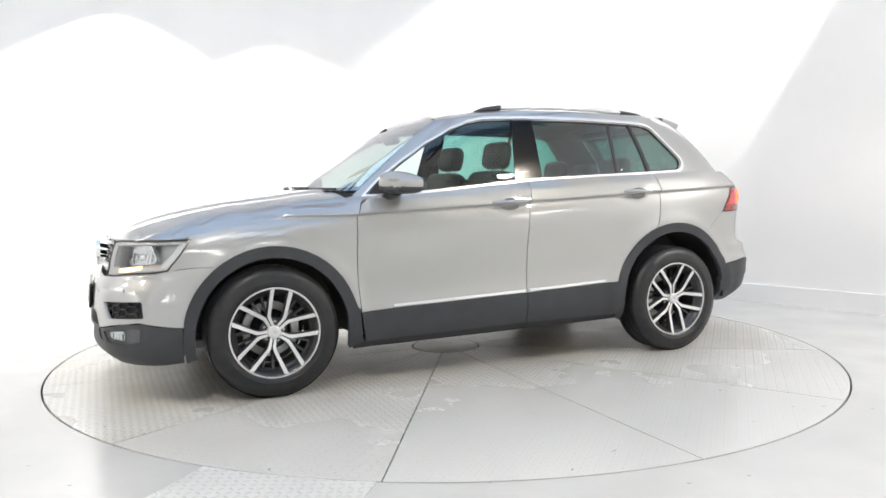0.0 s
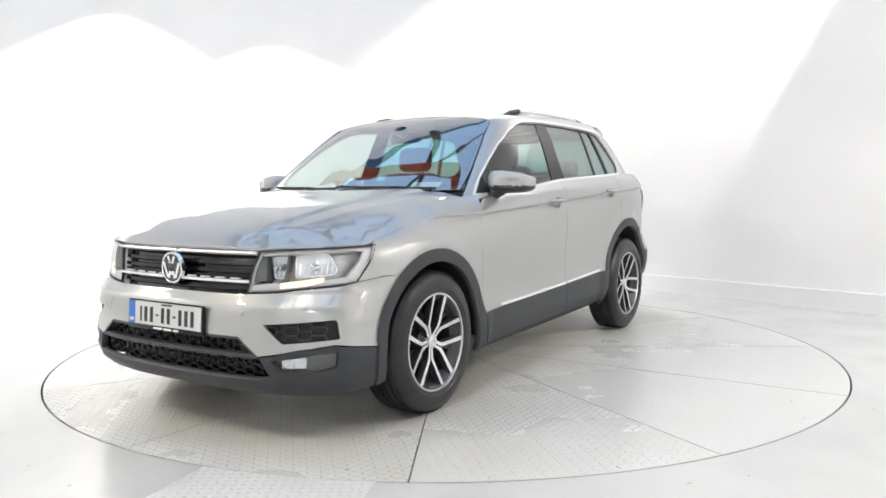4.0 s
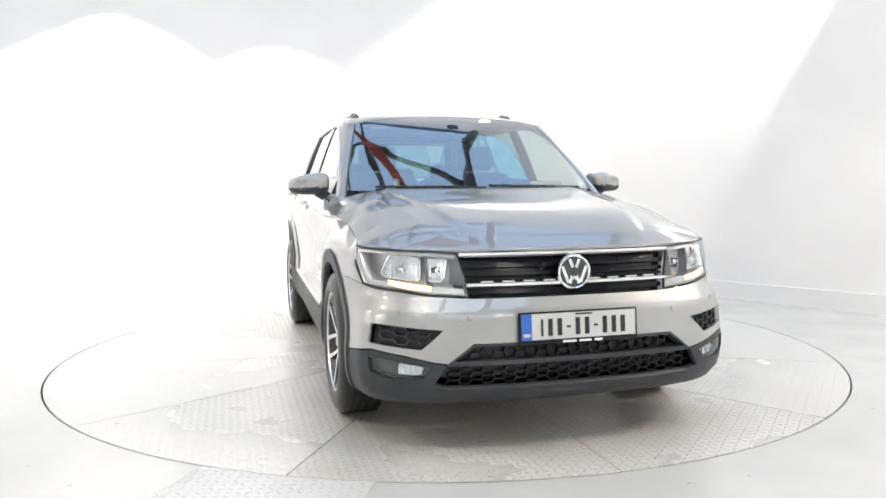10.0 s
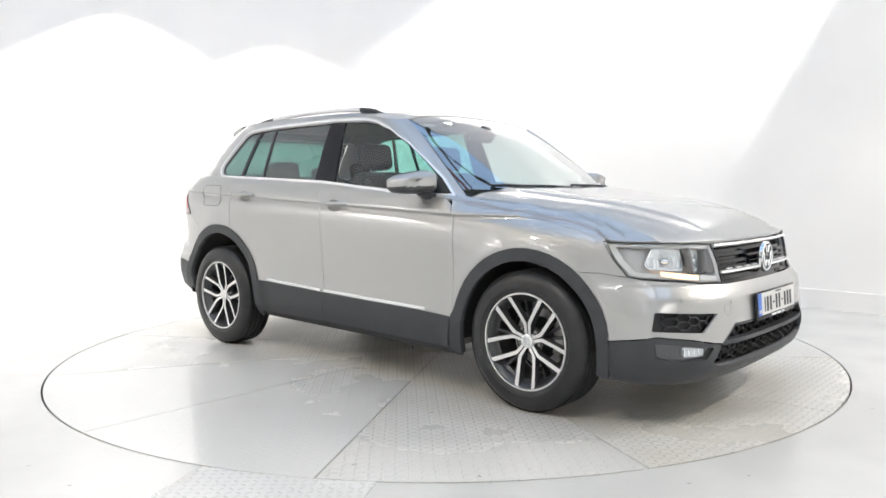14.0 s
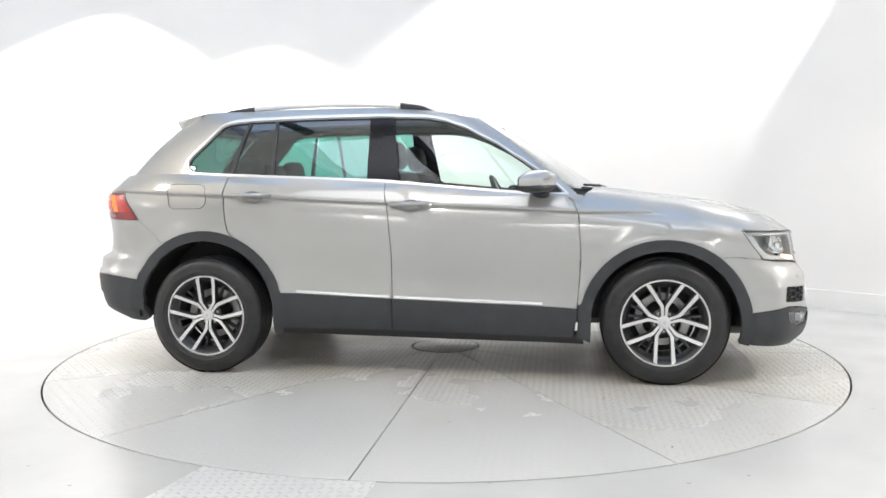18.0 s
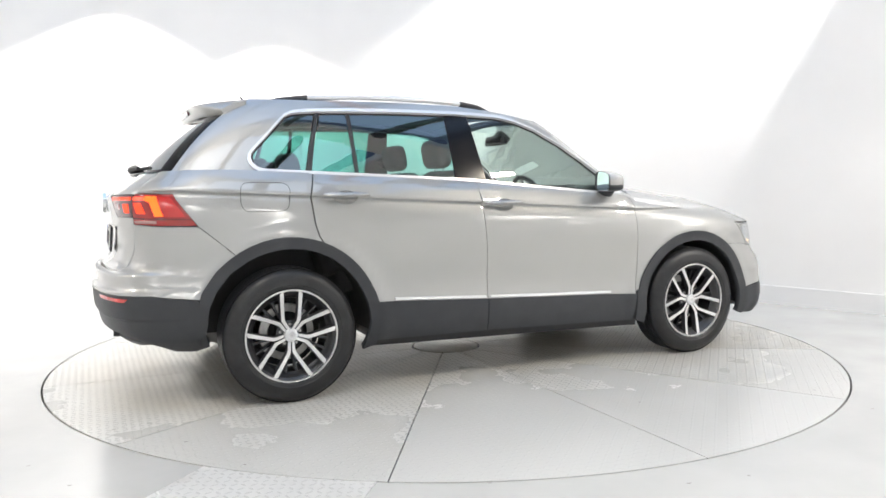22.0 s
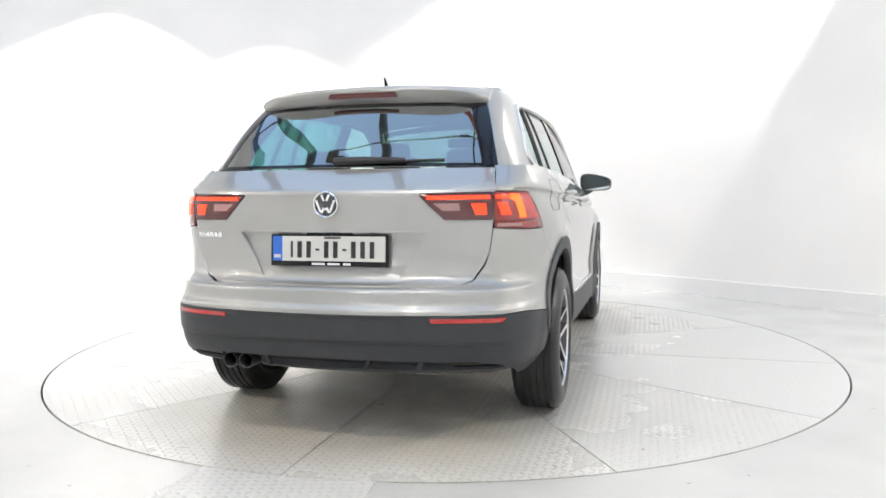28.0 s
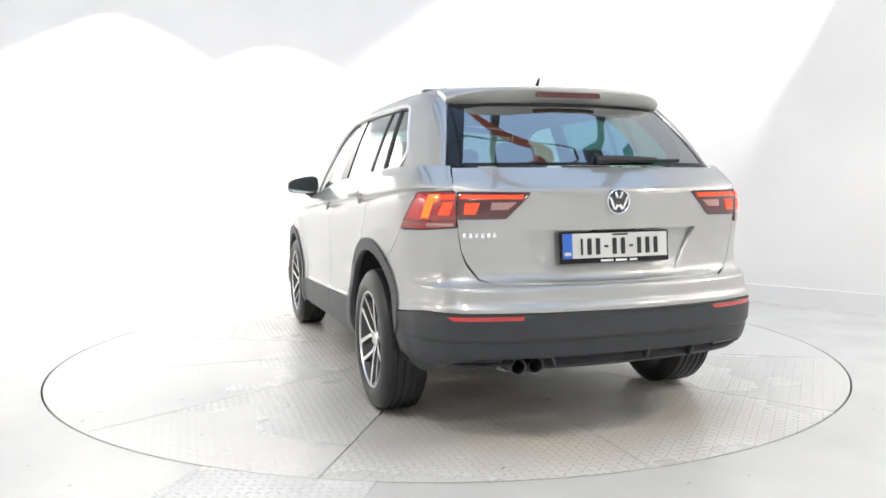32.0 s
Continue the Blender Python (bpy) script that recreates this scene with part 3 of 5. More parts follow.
tagged(car, "silver compact SUV with black lower cladding parked on the turntable", "car")

HALF = pchip([0.18, 0.25, 0.30, 0.38, 0.46, 0.50, 0.57, 0.70, 0.85, 0.93, 0.985, 1.004, 1.013, 1.020, 1.027, 1.06, 1.10, 1.14, 1.17, 1.22],
             [0.80, 0.850, 0.876, 0.892, 0.893, 0.889, 0.884, 0.891, 0.898, 0.893, 0.881, 0.874, 0.879, 0.893, 0.8925, 0.879, 0.861, 0.829, 0.815, 0.800])
NOSE = pchip([0.20, 0.235, 0.27, 0.36, 0.47, 0.555, 0.585, 0.605, 0.63, 0.65, 0.672, 0.75, 0.845, 0.88, 1.2], [2.12, 2.175, 2.210, 2.232, 2.222, 2.213, 2.208, 2.201, 2.188, 2.177, 2.167, 2.155, 2.129, 2.105, 1.98])
TAIL = pchip([0.25, 0.32, 0.39, 0.440, 0.464, 0.476, 0.50, 0.575, 0.588, 0.605, 0.612, 0.630, 0.680, 0.690, 0.701, 0.715, 0.74, 0.82, 0.94, 1.04, 1.072, 1.082, 1.10, 1.15, 1.20, 1.3],
             [-2.06, -2.14, -2.226, -2.238, -2.242, -2.256, -2.260, -2.264, -2.268, -2.270, -2.266, -2.250, -2.246, -2.239, -2.210, -2.182, -2.166, -2.157, -2.165, -2.176, -2.177, -2.170, -2.150, -2.092, -2.028, -1.94])
BELT = Shell([(2.235, 0), (2.228, 0.2), (2.205, 0.38), (2.165, 0.53), (2.105, 0.668), (2.025, 0.772), (1.91, 0.848), (1.73, 0.889), (1.36, 0.898), (0.9, 0.90), (0, 0.902), (-0.9, 0.90), (-1.36, 0.893),
              (-1.72, 0.868), (-1.90, 0.832), (-2.03, 0.765), (-2.10, 0.68), (-2.15, 0.53), (-2.18, 0.33), (-2.193, 0.15), (-2.196, 0)], 0.90, NOSE, TAIL, 1.36, -1.36, HALF, 0.05, ((1.34, 0.345, 0.47, 0.014), (-1.341, 0.372, 0.495, 0.014)))
SCREEN = pchip([1.04, 1.09, 1.30, 1.45, 1.54, 1.60], [1.11, 1.035, 0.715, 0.47, 0.285, 0.10])
HATCH = pchip([1.05, 1.10, 1.19, 1.32, 1.44, 1.52, 1.60], [-2.20, -2.145, -2.047, -1.927, -1.79, -1.675, -1.52])
GHALF = pchip([1.0, 1.14, 1.22, 1.32, 1.44, 1.52, 1.56, 1.60], [0.855, 0.812, 0.785, 0.748, 0.700, 0.662, 0.638, 0.600])
CABIN = Shell([(1.0, 0), (0.988, 0.22), (0.945, 0.45), (0.875, 0.62), (0.825, 0.70), (0.755, 0.752), (0.62, 0.782), (0.40, 0.797), (0, 0.80), (-0.6, 0.80), (-1.2, 0.788), (-1.55, 0.762),
               (-1.78, 0.715), (-1.875, 0.655), (-1.93, 0.54), (-1.975, 0.30), (-2.0, 0.12), (-2.003, 0)], 0.80, SCREEN, HATCH, 0.0, -1.0, GHALF, 0.0)


class Back:
    """The same shell seen from behind: v runs across the tail, positive to the car's left."""

    def __init__(self, shell):
        self.s, self.end = shell, shell.U[-1]

    def __call__(self, v, z):
        v = np.asarray(v, float)
        p = self.s(self.end - np.abs(v), z)
        p[..., 1] *= np.where(v < 0, -1.0, 1.0)
        return p

    def y(self, y, z):
        u = self.s.behind(y, z)[0]
        return (self.end - u) * (-1 if y < 0 else 1), z

    def at(self, x, z):
        return self.end - self.s.at(x, z)[0], z


TAILB, CABINB = Back(BELT), Back(CABIN)
EDGE = pchip([0.70, 0.83, 0.95, 1.2, 1.5, 1.742, 1.95, 2.1, 2.3], [1.066, 1.038, 1.010, 0.968, 0.928, 0.874, 0.853, 0.845, 0.842])
HOODC = pchip([0.6, 0.85, 1.065, 1.30, 1.63, 1.85, 2.034, 2.105, 2.15, 2.3], [1.14, 1.118, 1.098, 1.066, 1.022, 0.974, 0.914, 0.882, 0.858, 0.81])
CREASE = pchip([0.8, 1.26, 1.77, 1.98, 2.15], [0.60, 0.535, 0.462, 0.412, 0.37])
CREASE_OUT = pchip([0.85, 1.2, 1.635, 1.94, 2.07, 2.15], [0.744, 0.695, 0.622, 0.561, 0.535, 0.52])
_ex = np.linspace(0.6, 2.14, 120)
_ey = np.array([float(BELT(*BELT.at(x, float(EDGE(x))))[1]) for x in _ex])


_lip = np.array([BELT(*BELT.ahead(y, 0.847)) for y in np.linspace(0, 0.74, 60)])


def hood_surface(x, y):
    """Bonnet and wing tops, rolled down to one height along the front lip."""
    x, y = np.asarray(x, float), np.asarray(y, float)
    xf = np.interp(np.abs(y), _lip[:, 1], _lip[:, 0])
    drop = (0.851 - hood_base(xf, y)[..., 2]) * np.exp(-(np.maximum(xf - x, 0) / 0.085) ** 1.6)
    p = hood_base(x, y)
    p[..., 2] += drop
    return p


def hood_base(x, y):
    x, y = np.asarray(x, float), np.asarray(y, float)
    w = np.maximum(np.interp(x, _ex, _ey), 0.72)
    r = np.minimum(np.abs(y) / w, 1.03)
    xs = x - 0.012 * (np.minimum(np.abs(y), 0.62) / 0.5) ** 2 * np.clip((x - 1.87) / 0.2, 0, 1) + 0.02 * np.clip((x - 1.87) / 0.2, 0, 1)
    top, low = HOODC(xs), EDGE(xs)
    k = np.clip((np.abs(y) - CREASE(x) + 0.026) / 0.056, 0, 1)
    ridge = 0.010 * (1 - k * k * (3 - 2 * k)) * np.clip((2.12 - x) / 0.25, 0, 1)
    k = np.clip((np.abs(y) - CREASE_OUT(x) + 0.026) / 0.052, 0, 1)
    ridge = ridge - 0.005 * k * k * (3 - 2 * k) * (1 - r**4) * np.clip((2.10 - x) / 0.3, 0, 1) * np.clip((x - 1.0) / 0.35, 0, 1)
    return np.stack([x, y, top - np.maximum(top - low, 0) * (0.88 * r ** (7.5 - 2.5 * np.clip((x - 1.50) / 0.30, 0, 1)) + 0.12 * r**2.5) + ridge - 0.006 * np.clip((2.12 - x) / 0.25, 0, 1)], -1)


ROOFC = pchip([-1.9, -1.76, -1.70, -1.55, -1.2, -0.7, -0.35, -0.05, 0.15, 0.3, 0.5], [1.510, 1.564, 1.584, 1.607, 1.622, 1.630, 1.627, 1.608, 1.580, 1.549, 1.49])


def roof_surface(x, y):
    x, y = np.asarray(x, float), np.asarray(y, float)
    r = np.abs(y) / 0.64
    return np.stack([x, y, ROOFC(x) - 0.028 * r**2 - 0.022 * r**9], -1)


def roof_edge(u):
    z = 1.55
    for _ in range(30):
        p = CABIN(u, z)
        z += 0.4 * (float(roof_surface(p[0], p[1])[2]) - z)
    return z


def S(shell, pts):
    return [shell.at(x, z) for x, z in pts]


def mirrored(half):
    return half + [(-u, z) for u, z in half[::-1] if abs(u) > 1e-6]


def ribbon(name, surf, lines, width, mat, parent, off=0.001, depth=0.004, flip=False, label="", out=1.0, closed=False, step=0.03):
    """Narrow bars on a surface along lines of its plane."""
    V, F = [], []
    for ln in lines:
        ln = [tuple(map(float, p)) for p in ln]
        if closed:
            ln = ln + [ln[0]]
        d = [ln[0]]
        for a, b in zip(ln, ln[1:]):
            n = max(1, int(math.dist(a, b) / step))
            d += [(a[0] + (b[0] - a[0]) * i / n, a[1] + (b[1] - a[1]) * i / n) for i in range(1, n + 1)]
        d = np.array(d)
        t = np.gradient(d, axis=0)
        t /= np.maximum(np.linalg.norm(t, axis=1, keepdims=True), 1e-9)
        s = np.stack([-t[:, 1], t[:, 0]], 1) * width / 2
        N = normals(surf, d[:, 0], d[:, 1]) * out
        L, R = surf(*(d + s).T), surf(*(d - s).T)
        k = len(V)
        for i in range(len(d)):
            m = (L[i] + R[i]) / 2 + N[i] * off
            V += [L[i] + N[i] * (off - depth), L[i] * 0.85 + R[i] * 0.15 + N[i] * off, R[i] * 0.85 + L[i] * 0.15 + N[i] * off, R[i] + N[i] * (off - depth)]
        for i in range(len(d) - 1):
            a, b = k + 4 * i, k + 4 * i + 4
            F += [(a, b, b + 1, a + 1), (a + 1, b + 1, b + 2, a + 2), (a + 2, b + 2, b + 3, a + 3)]
        e = k + 4 * (len(d) - 1)
        F += [(k, k + 1, k + 2, k + 3), (e + 3, e + 2, e + 1, e)]
    V = np.array(V)
    if flip:
        V[:, 1] *= -1
    bm = bmesh.new()
    vs = [bm.verts.new(v) for v in V]
    for f in F:
        bm.faces.new([vs[i] for i in f])
    return part(name, bm, mat, parent, label)


def ribbons(name, surf, lines, width, mat, parent, **kw):
    return [ribbon(name, surf, lines, width, mat, parent, flip=f, **kw) for f in (False, True)]


# doors, fenders and sides, with extra rows along the waist crease
CREASES = (0.985, 0.996, 1.004, 1.0085, 1.013, 1.0165, 1.020, 1.0235, 1.027, 1.038)
ARCH_F = lambda a0, a1, r=0.452: arc(AXLE_F, 0.345, r, a0, a1)
ARCH_R = lambda a0, a1, r=0.474: arc(AXLE_R, 0.372, r, a0, a1)
FRONT_SEAM = [(0.860, 0.445), (0.874, 0.60), (0.878, 0.75), (0.868, 0.945), (0.842, 1.02)]
REAR_SEAM = [(-1.150, 0.806), (-1.185, 0.86), (-1.204, 0.93), (-1.220, 1.077), (-1.196, 1.182)]
CLAD_TOP = pchip([-0.90, -0.19, 0.90], [0.498, 0.466, 0.428])
SILL = pchip([-2.0, -1.6, -1.43, -1.2, -0.25, 0.354, 0.83, 1.0], [1.205, 1.203, 1.196, 1.186, 1.142, 1.085, 1.046, 1.03])
g = 0.0026



def hollow(x, z, k=1.0):
    """The oval hole behind a door handle."""
    return [BELT.at(x + 0.066 * k * math.cos(t), z + 0.036 * k * math.sin(t)) for t in np.linspace(0, 2 * math.pi, 25)[:-1]]


fender_top = [(x, float(EDGE(x))) for x in np.linspace(0.842, 1.742, 12)]
fender = [(x + 2 * g, z) for x, z in FRONT_SEAM] + fender_top + [(1.80, 0.775), (1.856, 0.701), (1.74, 0.7145)] + ARCH_F(54.8, 166)
both("front_fender", BELT, [S(BELT, fender)], PAINT, car, res=0.035, crease=CREASES, label="silver front wing")
front_door = [(-0.195 + g, float(CLAD_TOP(-0.195)) - 0.03), (0.862, float(CLAD_TOP(0.86)) - 0.03)] + FRONT_SEAM + [(x, float(SILL(x))) for x in (0.80, 0.6, 0.354, 0.1, -0.236)] + [(-0.236 + g, 1.08), (-0.215 + g, 0.95), (-0.197 + g, 0.75)]
fd = both("front_door", BELT, [S(BELT, front_door), hollow(-0.083, 1.004)], PAINT, car, res=0.035, crease=CREASES, label="silver front door")
rear_door = [(-0.195 - g, float(CLAD_TOP(-0.195)) - 0.03), (-0.197 - g, 0.75), (-0.215 - g, 0.95), (-0.236 - g, 1.08), (-0.237 - g, float(SILL(-0.24)))] \
    + [(x, float(SILL(x))) for x in (-0.4, -0.6, -0.8, -1.0, -1.19)] + [(x + g, z) for x, z in REAR_SEAM[::-1]] + ARCH_R(64, 14)
rd = both("rear_door", BELT, [S(BELT, rear_door), hollow(-1.034, 1.060)], PAINT, car, res=0.035, crease=CREASES, label="silver rear door")
quarter = [(x - 2 * g, z) for x, z in REAR_SEAM] + [(x, float(SILL(x)) + 0.004) for x in (-1.22, -1.43, -1.6)] + [(-1.80, 1.205)]
quarter = S(BELT, quarter) + [BELT.behind(0.675, 1.20), BELT.behind(0.6965, 1.12), BELT.behind(0.698, 1.094)] + S(BELT, [(-1.892, 1.090), (-1.778, 0.924)] + ARCH_R(123, 68))
qp = both("quarter_panel", BELT, [quarter], PAINT, car, res=0.035, crease=CREASES, label="silver rear quarter panel")
# lower cladding
both("front_door_cladding", BELT, [S(BELT, [(-0.195 + g, 0.285), (0.84, 0.262), (0.866, 0.425)] + [(x, float(CLAD_TOP(x))) for x in (0.6, 0.2, -0.195 + g)])], PLASTIC, car, 0.010, 0.03)
both("rear_door_cladding", BELT, [S(BELT, [(-0.195 - g, 0.285), (-0.195 - g, float(CLAD_TOP(-0.195))), (-0.5, float(CLAD_TOP(-0.5))), (-0.872, 0.497), (-0.866, 0.36), (-0.868, 0.285)])], PLASTIC, car, 0.010, 0.03)
both("sill_trim", BELT, [S(BELT, [(-0.93, 0.225), (0.90, 0.205), (0.88, 0.283), (-0.90, 0.297)])], MATT, car, -0.02, 0.02, 0.05)
ribbons("door_chrome_strip", BELT, [[BELT.at(x, float(CLAD_TOP(x)) + 0.012) for x in np.linspace(-0.77, -0.21, 8)], [BELT.at(x, float(CLAD_TOP(x)) + 0.012) for x in np.linspace(-0.18, 0.67, 10)]], 0.018, SATIN, car, off=0.010, depth=0.014, label="bright strip along the cladding")
front_arch = ARCH_F(-14, 9.5, 0.462) + ARCH_F(10, 166, 0.467) + [(0.872, 0.44), (0.862, 0.262), (0.935, 0.235)] + [(0.938, 0.30)] + ARCH_F(172, -14, 0.405)
both("front_arch_trim", BELT, [S(BELT, front_arch)], PLASTIC, car, 0.010, 0.035, 0.03, "black wheel arch trim")
rear_arch = [(-0.935, 0.235), (-0.868, 0.262), (-0.866, 0.42)] + ARCH_R(14, 156, 0.49) + [(-1.80, 0.50), (-1.755, 0.45)] + ARCH_R(160, 2, 0.430) + [(-0.925, 0.30)]
both("rear_arch_trim", BELT, [S(BELT, rear_arch)], PLASTIC, car, 0.010, 0.035, 0.03, "black wheel arch trim")

# front bumper, grille and lamps
A, B = BELT.ahead, BELT.at
HEAD = [B(1.744, 0.856), B(1.85, 0.852), A(0.70, 0.850), A(0.60, 0.846), A(0.50, 0.836), A(0.468, 0.742), A(0.452, 0.660), A(0.60, 0.668), A(0.71, 0.683), B(1.915, 0.692), B(1.862, 0.700), B(1.80, 0.775)]
BUMP = [(0, 0.652), A(0.44, 0.652), A(0.60, 0.661), A(0.71, 0.676), B(1.915, 0.686), B(1.860, 0.697), B(1.74, 0.7115)] + [B(*p) for p in ARCH_F(54.4, 9)] + [B(1.802, 0.415), B(1.90, 0.428), A(0.79, 0.446), A(0.70, 0.428), A(0.60, 0.405), A(0.548, 0.398), A(0.445, 0.476), (0, 0.476)]
FOGHOLE = rounded([A(0.790, 0.552), A(0.560, 0.532), A(0.645, 0.452), A(0.80, 0.468)], 0.010)
panel("front_bumper", BELT, [mirrored(BUMP), FOGHOLE, [(-u, z) for u, z in FOGHOLE]], PAINT, car, 0.0, 0.02, 0.035, label="silver front bumper", crease=[z + 0.0545 for z in (0.570, 0.585, 0.595, 0.605, 0.6175, 0.630, 0.640, 0.650)])
panel("grille_backing", BELT, [mirrored([A(0.02, 0.832), A(0.492, 0.832), A(0.447, 0.656), A(0.02, 0.656)])], BLACK, car, -0.045, 0.01, 0.05)
for z, w, mat, nm in ((0.829, 0.016, SATIN, "grille_chrome_bar"), (0.7065, 0.015, SATIN, "grille_chrome_bar"), (0.787, 0.022, BLACK, "grille_slat"), (0.752, 0.022, BLACK, "grille_slat"), (0.728, 0.012, BLACK, "grille_slat"), (0.680, 0.026, BLACK, "grille_slat")):
    e = 0.447 + (z - 0.656) * 0.25
    ribbon(nm, BELT, [[A(-e + 2 * e * i / 40, z) for i in range(41)]], w, mat, car, 0.010 if mat is SATIN else -0.022, 0.02)
for y0 in (-0.40, -0.31, -0.22, -0.13, 0.085, 0.175, 0.265, 0.355):
    ribbon("grille_accent", BELT, [[A(y0, 0.7185), A(y0 + 0.05, 0.7185)]], 0.007, SATIN, car, 0.000, 0.012, label="short chrome dash")
panel("fog_grille", BELT, [FOGHOLE], MATT, car, -0.035, 0.005, 0.04)
panel("fog_grille", BELT, [[(-u, z) for u, z in FOGHOLE]], MATT, car, -0.035, 0.005, 0.04)


def honeycomb(y0, y1, z0, z1, w, h, keep):
    """Lines of a flat hexagon net."""
    out, j = [], 0
    z = z0
    while z <= z1:
        y = y0 + (w / 2 if j % 2 else 0)
        row = []
        while y <= y1:
            a = [(y - w * 0.32, z), (y - w * 0.2, z + h / 2), (y + w * 0.2, z + h / 2), (y + w * 0.32, z)]
            for p, q in zip(a, a[1:]):
                if keep(*p) and keep(*q):
                    out.append([p, q])
            if keep(y + w * 0.32, z) and keep(y + w * 0.68, z):
                out.append([(y + w * 0.32, z), (y + w * 0.68, z)])
            y += w
        z += h / 2
        j += 1
    return out


for f in (False, True):
    ribbon("fog_grille_net", BELT, [[A(*p), A(*q)] for p, q in honeycomb(0.56, 0.80, 0.45, 0.55, 0.075, 0.036, lambda y, z: bool(inside(np.array([A(y, z)]), [FOGHOLE])[0]))], 0.006, PLASTIC, car, -0.014, 0.012, f)
INTAKE = [A(0.44, 0.474), A(0.548, 0.392), A(0.575, 0.36), A(0.60, 0.30), A(0.56, 0.285), (0, 0.280)]
panel("intake_backing", BELT, [mirrored([(0, 0.485), A(0.46, 0.485), A(0.60, 0.395), A(0.69, 0.31), A(0.66, 0.262), (0, 0.255)])], BLACK, car, -0.055, 0.01, 0.05)
ik = mirrored([(0, 0.474)] + INTAKE)
tow_u, tow_z = A(-0.492, 0.545)
ribbon("tow_eye_cover_seam", BELT, [[(tow_u + 0.024 * math.cos(t), tow_z + 0.024 * math.sin(t)) for t in np.linspace(0, 2 * math.pi, 29)[:-1]]], 0.0025, UNDERBODY, car, 0.0008, 0.003, closed=True, label="round tow eye cover seam")
ribbon("intake_net", BELT, [[A(*p), A(*q)] for p, q in honeycomb(-0.62, 0.62, 0.290, 0.47, 0.095, 0.042, lambda y, z: bool(inside(np.array([A(y, z)]), [ik])[0]))], 0.005, MATT, car, -0.036, 0.012, label="black honeycomb intake net")
ribbon("intake_bar", BELT, [[A(-0.55 + 1.10 * i / 40, 0.397) for i in range(41)]], 0.026, PLASTIC, car, -0.002, 0.04, label="grey bar across the intake")
ribbon("intake_surround", BELT, [[A(y, z) for y, z in ((-0.550, 0.393), (-0.445, 0.468), (-0.3, 0.469), (0, 0.470), (0.3, 0.469), (0.445, 0.468), (0.550, 0.393))]], 0.014, PLASTIC, car, 0.0, 0.04)
FOG = rounded([A(0.800, 0.416), A(0.70, 0.402), A(0.604, 0.384), A(0.640, 0.334), A(0.74, 0.326), A(0.797, 0.352)], 0.008)
LIP = [(0, 0.288), A(0.55, 0.292), A(0.60, 0.310), A(0.555, 0.392), A(0.60, 0.399), A(0.70, 0.422), A(0.79, 0.440), B(1.90, 0.422), B(1.803, 0.410), B(1.79, 0.30), B(1.80, 0.232), B(1.88, 0.222), A(0.75, 0.220), A(0.5, 0.214), (0, 0.212)]
panel("lower_bumper_trim", BELT, [mirrored(LIP), FOG, [(-u, z) for u, z in FOG]], PLASTIC, car, 0.0, 0.03, 0.035, label="black lower bumper trim")
for f in (False, True):
    panel("fog_lamp", BELT, [FOG], LENS, car, -0.006, 0.004, 0.04, f, "clear fog lamp lens").visible_shadow = False
    panel("fog_lamp_bowl", BELT, [FOG], LAMP_SMOKE, car, -0.034, 0.004, 0.04, f)
    fr = rounded([A(0.725, 0.394), A(0.640, 0.380), A(0.656, 0.345), A(0.725, 0.345)], 0.014)
    panel("fog_lamp_reflector", BELT, [fr], REFLECTOR, car, -0.022, 0.01, 0.02, f, "bright fog lamp reflector")
    for k in range(5):
        y = 0.650 + 0.018 * k
        ribbon("fog_lamp_facet", BELT, [[A(y, 0.350), A(y + 0.004 * (k % 2), 0.382)]], 0.006, CHROME, car, -0.014, 0.008, f)
    ribbon("fog_lamp_gasket", BELT, [FOG], 0.004, MATT, car, 0.001, 0.010, f, closed=True)


